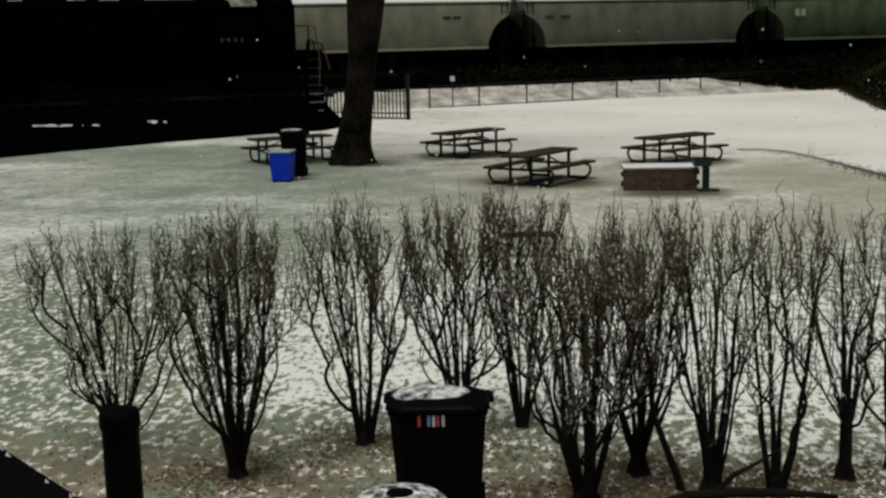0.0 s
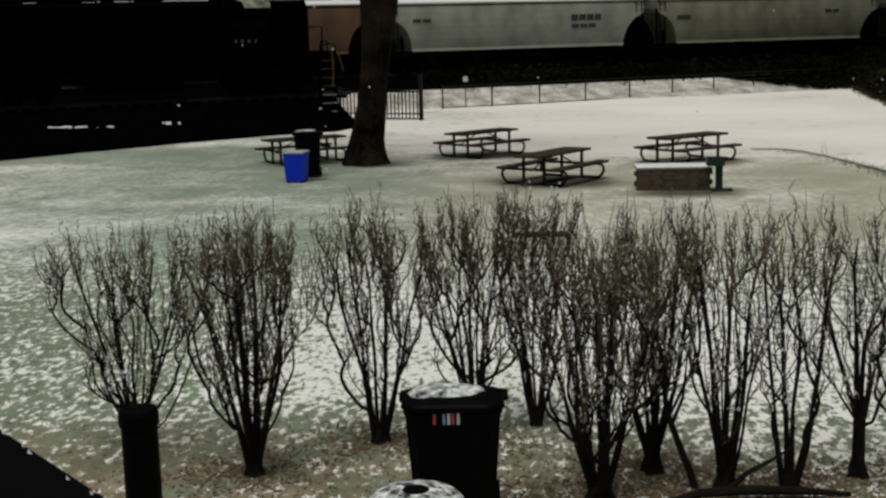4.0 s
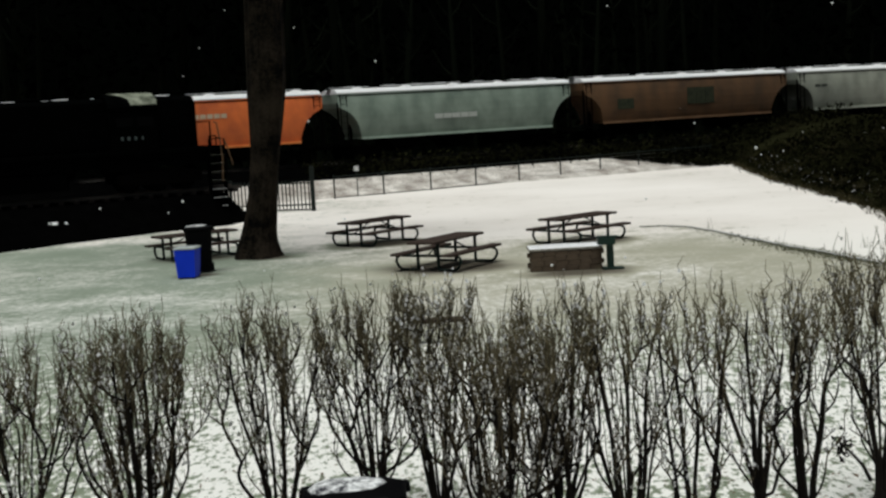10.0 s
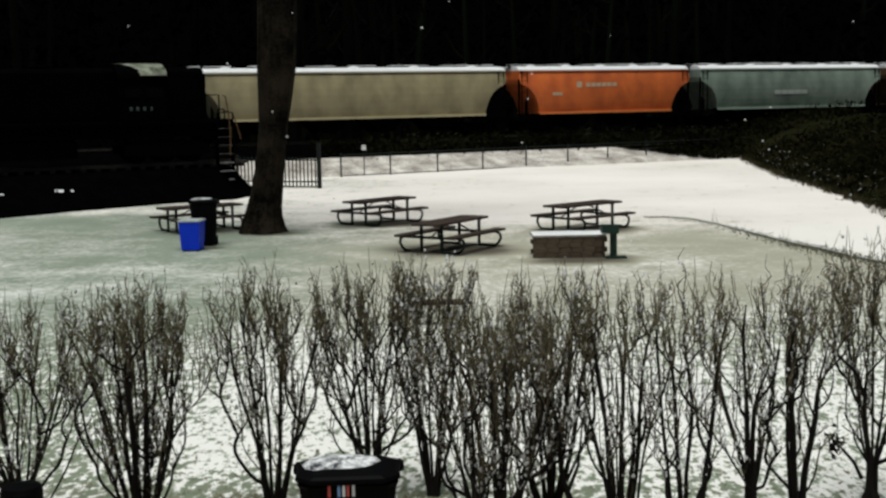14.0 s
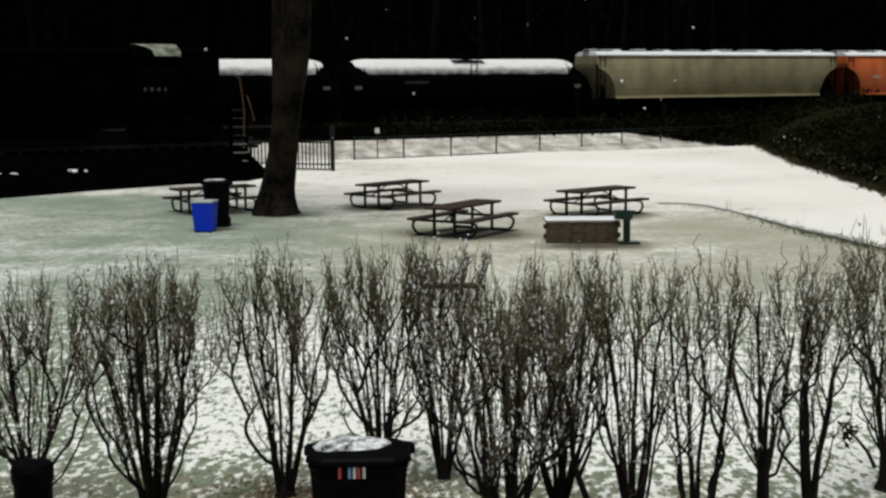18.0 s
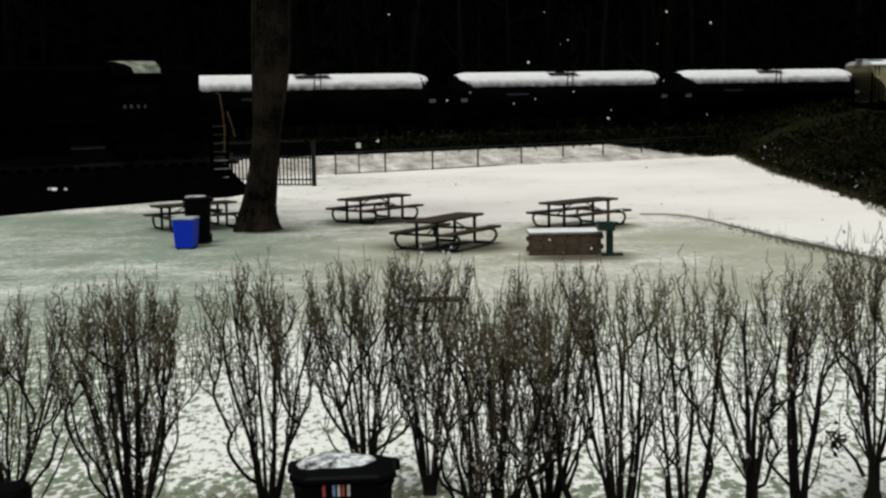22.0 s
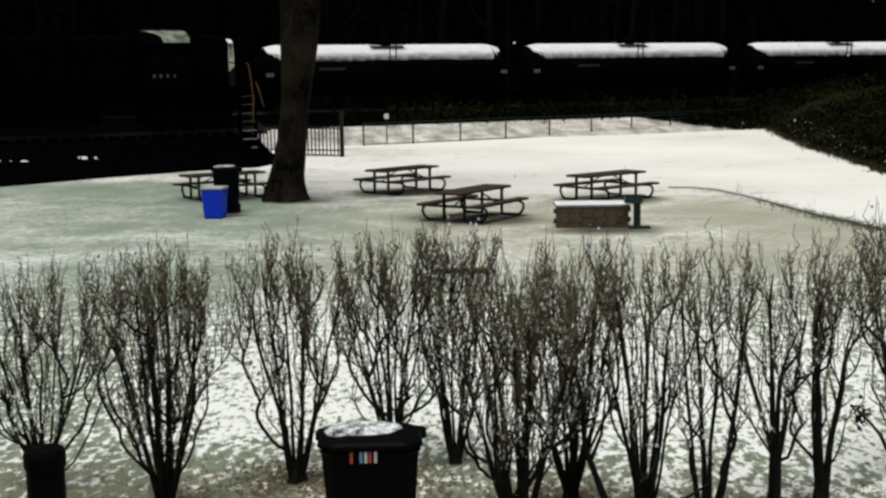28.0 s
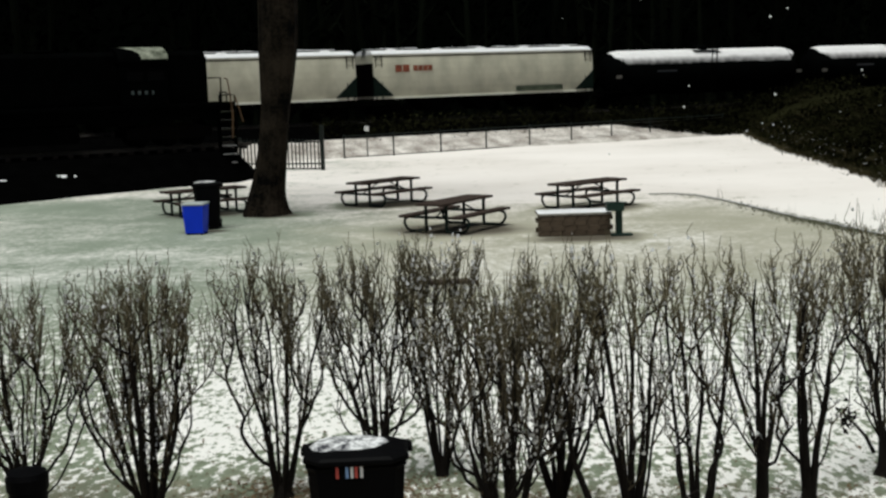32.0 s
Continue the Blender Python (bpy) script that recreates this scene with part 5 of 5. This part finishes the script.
def shrub(x, y, h, width, stems, tips, shoots, stout, butt, fork, label):
    """Grows towards points strewn through the crown, each from the best twig below it; a limb is as thick as what it bears. fork: the height up to which the stems stand as one trunk."""
    ob = thing("shrub", pose(x, y, 0, 0, 0, rng.uniform(0, 360)), label, "shrub", "bare shrubs of the hedge")
    places, above, path_of, paths, load, root = [], [], [], [], [], []

    def grow(points, start, owner):
        ids = [start] if start is not None else []
        for p in points:
            above.append(ids[-1] if ids else -1)
            places.append(p)
            path_of.append(len(paths))
            load.append(0.0)
            root.append(owner)
            ids.append(len(places) - 1)
        paths.append(ids)

    for i in range(stems):
        q = 2.4 * i + rng.uniform(-0.3, 0.3)
        k = math.sqrt((i + 0.3) / stems) * 0.86
        top = np.array((math.cos(q) * width * k, math.sin(q) * width * k, h * rng.uniform(0.6, 0.88)))
        foot = np.array((0.05 * math.cos(q), 0.05 * math.sin(q), -0.03))
        line = []
        for n_, t in enumerate((0, 0.1, 0.2, 0.3, 0.4, 0.52, 0.64, 0.76, 0.88, 1.0)):
            z = foot[2] + (top[2] - foot[2]) * t
            out = 0.0 if z <= fork else ((z - fork) / (top[2] - fork)) ** 0.9
            p = foot * (1 - out) * (0.75 if z < fork else 1.0) + top * out
            p[2] = z
            kink = 0.07 * min(1.0, 3 * out)
            line.append(p + np.array((rng.uniform(-kink, kink), rng.uniform(-kink, kink), 0)))
        grow(line, None, i)
    first_twig = len(places)
    goals = []
    while len(goals) < tips * 0.57:
        k, a, r = rng.uniform(0.2, 0.92) ** 0.9, rng.uniform(0, 2 * math.pi), math.sqrt(rng.random())
        w_ = width * crown_width(min(k, 1.0)) * r * (1 + 0.18 * math.sin(3 * a + x))
        goals.append(np.array((math.cos(a) * w_, math.sin(a) * w_, max(h * k, fork + 0.15))))
    goals.sort(key=lambda p: p[2] + 0.4 * math.hypot(p[0], p[1]))
    for goal in goals:
        arr = np.array(places)
        d = goal - arr
        flat = np.hypot(d[:, 0], d[:, 1])
        cost = np.sqrt(flat ** 2 * 2.0 + d[:, 2] ** 2) + np.where(d[:, 2] < flat * 1.1, 3.0, 0.0) + np.where(arr[:, 2] < max(0.3, fork), 0.6, 0.0)
        k = int(np.argmin(cost))
        p, gap = places[k], float(np.linalg.norm(goal - places[k]))
        n_ = max(2, min(6, round(gap / 0.1)))
        side = np.array((rng.uniform(-1, 1), rng.uniform(-1, 1), 0)) * 0.12 * gap
        lift = np.array((goal[0] - p[0], goal[1] - p[1], 0)) * 0.16
        pts = [p + (goal - p) * s + (side + lift) * math.sin(math.pi * s) + np.array((rng.uniform(-1, 1), rng.uniform(-1, 1), rng.uniform(-1, 1))) * 0.036 for s in ((i + 1) / n_ for i in range(n_))]
        grow(pts, k, root[k])
    heir = {}
    for k in range(len(places)):
        if above[k] >= 0:
            heir.setdefault(above[k], k)
    for turn in range(2):
        old = list(places)
        for k in range(len(places)):
            if above[k] >= 0 and k in heir and old[k][2] > max(0.12, fork):
                places[k] = 0.5 * old[k] + 0.25 * old[above[k]] + 0.25 * old[heir[k]]
    for k in range(len(places) - 1, -1, -1):
        load[k] += 0.25 if path_of[k] else 0
        if above[k] >= 0:
            load[above[k]] += load[k] + (1.0 if paths[path_of[k]][-1] == k else 0.0)
    thick = [0.0036 + 0.0031 * math.sqrt(v) for v in load]
    spray, stem_obs = [Geo() for i in range(stems)], []

    def spur(who, p, long_):
        """A short crooked side twig that turns upward, with a bud or two."""
        a = rng.uniform(0, 2 * math.pi)
        v = Vector((math.cos(a), math.sin(a), rng.uniform(0.5, 1.6))) * long_ * 0.75
        elbow = p + v * 0.55 + Vector((rng.uniform(-1, 1), rng.uniform(-1, 1), 0)) * long_ * 0.15
        tip = elbow + v * 0.35 + Vector((0, 0, long_ * rng.uniform(0.2, 0.6)))
        spray[who].tube([p, elbow, tip], [0.0044, 0.0038, 0.0022], 3, False)
        if rng.random() < 0.25:
            spray[who].tube([elbow, elbow + Vector((-v.y, v.x, abs(v.z) + 0.02)) * rng.uniform(-0.5, 0.5)], [0.0044, 0.0024], 3, False)

    for n_, ids in enumerate(paths):
        line, radii = [places[k] for k in ids], [thick[k] for k in ids]
        if n_ < stems:
            stem_obs.append(part("stem", Geo().tube(line, [r * stout * 0.84 * (1 + 0.3 * max(0.0, 1 - i / 3.6)) for i, r in enumerate(radii)], 7, False), M_STEM, ob))
            for s in range(3):
                spur(n_, Vector(line[rng.randint(3, len(line) - 1)]), rng.uniform(0.05, 0.16))
            continue
        radii[0] = min(radii[0], radii[1] * 1.3)
        who = root[ids[1]]
        if radii[1] > 0.0092:
            part("branch", Geo().tube(line, radii, 5, False), M_STEM, stem_obs[who])
        else:
            spray[who].tube(line, radii, 3, False)
        for s in range(2):
            k = rng.randint(1, len(ids) - 1)
            spur(who, Vector(line[k - 1]).lerp(Vector(line[k]), rng.random()), rng.uniform(0.03, 0.1))
    high = [k for k in range(first_twig, len(places)) if places[k][2] > 0.62 * h]
    for n_ in range(int(shoots * 0.6)):
        k = rng.choice(high) if n_ % 5 < 2 else rng.randint(5, len(places) - 1)
        who, p = root[k], Vector(places[k])
        room = h * crown_top(math.hypot(p.x, p.y) / width) - p.z
        if room < 0.05 or p.z < max(0.3 * h, fork):
            continue
        d = Vector((p.x * 0.2 + rng.gauss(0, 0.11), p.y * 0.2 + rng.gauss(0, 0.11), 1.0)).normalized()
        m_ = min(room, rng.uniform(0.25, 0.95))
        bend = Vector((rng.uniform(-0.03, 0.03), rng.uniform(-0.03, 0.03), 0.01))
        tip = p + d * m_
        mid_ = p + d * m_ * 0.5 + bend
        jog = [Vector((rng.gauss(0, 0.028), rng.gauss(0, 0.028), 0)) for s in range(3)]
        spray[who].tube([p, p.lerp(mid_, 0.55) + jog[0], mid_ + jog[1], mid_.lerp(tip, 0.5) + jog[2], tip + bend * 0.5], [0.0066, 0.006, 0.0052, 0.0042, 0.0024], 3, False)
        for s in range(2):
            spur(who, mid_.lerp(tip, rng.uniform(-0.8, 0.85)), rng.uniform(0.02, 0.06))
    # white specks painted into the crown for wet snow and bright gaps
    flecks = Geo()
    for n_ in range(int(tips * 5)):
        k = rng.randint(first_twig, len(places) - 1)
        p = Vector(places[k]).lerp(Vector(places[above[k]]), rng.random()) + Vector((0, 0, 0.008 if n_ % 2 else rng.uniform(0.05, 0.3)))
        if p.z > 0.3 * h:
            s, q = rng.uniform(0.007, 0.023), rng.uniform(0, 3)
            flecks.add([p + s * Vector(v) for v in ((math.cos(q), math.sin(q), 0), (-math.cos(q), -math.sin(q), 0), (0.3, 0.3, 1.3), (-0.3, 0.3, -0.9))], [(0, 1, 2), (0, 2, 3), (1, 3, 2), (0, 3, 1)])
    part("clinging_snow", flecks, M_SNOW, ob, "white specks standing in for wet snow and bright gaps between twigs")["kind"] = "stuff"
    for who in range(stems):
        if spray[who].v:
            part("twig_spray", spray[who], M_TWIG, stem_obs[who], "fine crooked twigs with short spurs")["kind"] = "stuff"
    g, k = Geo(), 11
    for f, z in ((1.35, -0.04), (1.05, 0.03), (0.85, 0.09), (0.65, 0.15), (0.3, 0.19)):
        for i in range(k):
            q = 2 * math.pi * i / k
            r = butt * f * (1 + 0.45 * noise.noise(Vector((math.cos(q) * 2.2 + x, math.sin(q) * 2.2 + y, z * 5))))
            g.v.append((r * math.cos(q), r * math.sin(q), z * (1 + 0.5 * noise.noise(Vector((i * 0.9, x, y))))))
    g.f = [(k * j + i, k * j + (i + 1) % k, k * j + k + (i + 1) % k, k * j + k + i) for j in range(4) for i in range(k)] + [tuple(range(4 * k, 5 * k))]
    part("root_crown", g, M_STEM, ob)
    return ob


for x, y, h, width, stems, tips, shoots, stout, butt, fork, label in (
        (-4.25, 12.0, 2.36, 0.86, 8, 220, 400, 1.3, 0.08, 0.25, "small rounded bare shrub, open at the foot"),
        (-2.85, 11.3, 2.54, 0.63, 12, 280, 820, 1.6, 0.09, 0.14, "dense vase-shaped bare shrub"),
        (-1.75, 12.3, 2.52, 0.6, 7, 170, 480, 1.35, 0.1, 0.08, "narrow bare shrub with few leaning stems"),
        (-0.78, 12.8, 2.5, 0.66, 8, 200, 500, 1.3, 0.08, 0.15, "bare shrub behind the black bin"),
        (-0.12, 12.85, 2.55, 0.56, 8, 180, 460, 1.2, 0.07, 0.12, "narrow upright bare shrub"),
        (0.46, 10.7, 2.44, 0.72, 13, 290, 760, 1.75, 0.12, 0.1, "dense dark bare shrub with many stems"),
        (1.0, 11.4, 2.64, 0.6, 9, 190, 500, 1.6, 0.1, 0.2, "dense bare shrub with crossing stems"),
        (1.63, 11.0, 2.62, 0.58, 8, 115, 220, 1.5, 0.1, 0.1, "open bare shrub with thin stems"),
        (2.18, 10.9, 2.62, 0.54, 4, 85, 190, 1.7, 0.08, 0.1, "tall open bare shrub with thin twigs"),
        (2.9, 11.3, 2.64, 0.58, 4, 95, 190, 1.9, 0.09, 0.68, "bare shrub with a stout forking trunk"),
        (3.42, 11.6, 2.58, 0.52, 4, 85, 170, 1.9, 0.09, 0.32, "forking bare shrub with leaning stems"),
        (4.42, 12.4, 2.75, 0.66, 7, 200, 460, 1.15, 0.08, 0.42, "tall bare shrub at the end of the hedge")):
    shrub(x, y, h, width, stems, tips, shoots, stout, butt, fork, label)
fallen = Geo().tube([(0.98, 10.5, 0.03), (1.35, 10.62, 0.09), (1.8, 10.68, 0.1), (2.25, 10.72, 0.08), (2.7, 10.78, 0.03)], [0.03, 0.045, 0.048, 0.04, 0.02], 8)
fallen.tube([(1.6, 10.66, 0.1), (1.78, 10.7, 0.26), (1.98, 10.76, 0.34), (2.2, 10.82, 0.46)], [0.03, 0.024, 0.018, 0.008], 6)
sapling = Geo().tube([(1.36, 10.98, -0.03), (1.3, 11.0, 0.16), (1.2, 11.02, 0.42), (1.09, 11.03, 0.72), (1.05, 11.0, 1.1), (1.08, 10.98, 1.6)], [0.042, 0.036, 0.032, 0.028, 0.018, 0.006], 7)
sapling.tube([(1.14, 11.03, 0.6), (1.24, 11.05, 0.85), (1.28, 11.02, 1.3)], [0.02, 0.014, 0.005], 6)
side = Geo().tube([(4.25, 12.2, 0.3), (4.18, 12.24, 0.46), (4.06, 12.22, 0.6), (3.93, 12.13, 0.72)], [0.022, 0.018, 0.014, 0.008], 6)
for i in range(90):
    c = Vector((rng.gauss(3.95, 0.05), rng.gauss(12.14, 0.05), rng.gauss(0.7, 0.06)))
    v = [Vector((rng.uniform(-1, 1), rng.uniform(-1, 1), rng.uniform(-1, 1))) * 0.04 for k in range(3)]
    side.add([c + v[0], c + v[1], c + v[2]], [(0, 1, 2)])
solid("broken_branch", side, M_STEM, "broken side branch holding a clump of dead leaves", "branch")
solid("sapling", sapling, M_STEM, "bent bare sapling leaning into the shrubs", "sapling")
solid("fallen_branch", fallen, M_STEM, "dark fallen branch lying under the shrubs", "branch")

# ---- dead leaves blown in round the shrubs ----
M_DEADLEAF = material("dead_leaves", (0.24, 0.165, 0.095), 0.85, dark=(0.06, 0.042, 0.026), scale=3, amount=0.4, spec=0.1)
g = Geo()
for i in range(9000):
    if i % 4:
        sx, sy = rng.choice(((-2.95, 11.45), (-1.77, 12.45), (-0.75, 12.3), (0.52, 10.9), (0.95, 11.6), (1.62, 10.9), (2.15, 11.2), (2.95, 11.3), (-0.3, 10.6)))
        c = Vector((rng.gauss(sx, 0.4), rng.gauss(sy - 0.1, 0.35), 0.012))
    else:
        c = Vector((rng.uniform(-5, 5), rng.uniform(9.0, 15.0), 0.012))
    s, q = rng.uniform(0.014, 0.036), rng.uniform(0, 6.3)
    d, e = Vector((math.cos(q), math.sin(q), rng.uniform(-0.15, 0.3))) * s, Vector((-math.sin(q), math.cos(q), rng.uniform(-0.1, 0.3))) * s * 0.5
    g.add([c - d, c + e, c + d, c - e], [(0, 1, 2, 3)])
solid("leaf_litter", g, M_DEADLEAF, "scattered brown dead leaves on the snow under the hedge", "leaves", kind="stuff")

# ---- grass blades that stand out of the thin snow ----
g = Geo()
for i in range(9000):
    x, y = rng.uniform(-9, 7), 9.0 + 14 * rng.random() ** 1.3
    if noise.noise(Vector((x * 1.4, y * 0.9, 11))) + 0.25 * noise.noise(Vector((x * 5, y * 3, 2))) < -0.05 + (0.12 if -4 < x < 1.5 and y > 12.5 else 0.0):
        continue
    for k in range(3):
        p = Vector((x + rng.gauss(0, 0.03), y + rng.gauss(0, 0.03), -0.005))
        v = Vector((rng.gauss(0, 0.03), rng.gauss(0, 0.03), rng.uniform(0.02, 0.06)))
        e = Vector((rng.uniform(-1, 1), rng.uniform(-1, 1), 0)) * 0.006
        g.add([p - e, p + e, p + v], [(0, 1, 2)])
M_BLADE = material("winter_grass", (0.2, 0.21, 0.12), 0.9, dark=(0.05, 0.06, 0.035), scale=1.2, amount=0.4, spec=0.1)
solid("lawn_grass", g, M_BLADE, "short winter grass blades poking through the snow", "grass", kind="stuff")

# ---- falling snow ----
g = Geo()
for i in range(800):
    c, s = Vector((rng.uniform(-9, 9), rng.uniform(5, 32), rng.uniform(0, 62))), rng.uniform(0.005, 0.017)
    s *= 0.6 + c.y / 20
    g.add([c + Vector(v) * s for v in ((1, 0, 0), (-1, 0, 0), (0, 1, 0), (0, -1, 0), (0, 0, 1), (0, 0, -1))], [(0, 2, 4), (2, 1, 4), (1, 3, 4), (3, 0, 4), (2, 0, 5), (1, 2, 5), (3, 1, 5), (0, 3, 5)])
snowfall = solid("falling_snow", g, M_SNOW, "wet snowflakes drifting down", "snow", kind="stuff")


# ---- what moves ----
def train_at(t):
    """Metres that the train has gone from its place at 16 s."""
    k = t - 16
    return 6.435 * k - 0.0056 * k * k + 0.00009 * k ** 3


def motions():
    times = [0, 4, 8, 12, 16, 20, 24, 28, 32]
    for car, c in TRAIN:
        walk(car, [(t, Matrix.Translation(along(train_at(t) + c, 72, RAIL_TOP)) @ TRACK_POSE) for t in times])
    walk(snowfall, [(t, Matrix.Translation((0.35 * t, 0, -1.5 * t))) for t in (0, 8, 16, 24, 32)])


motions()
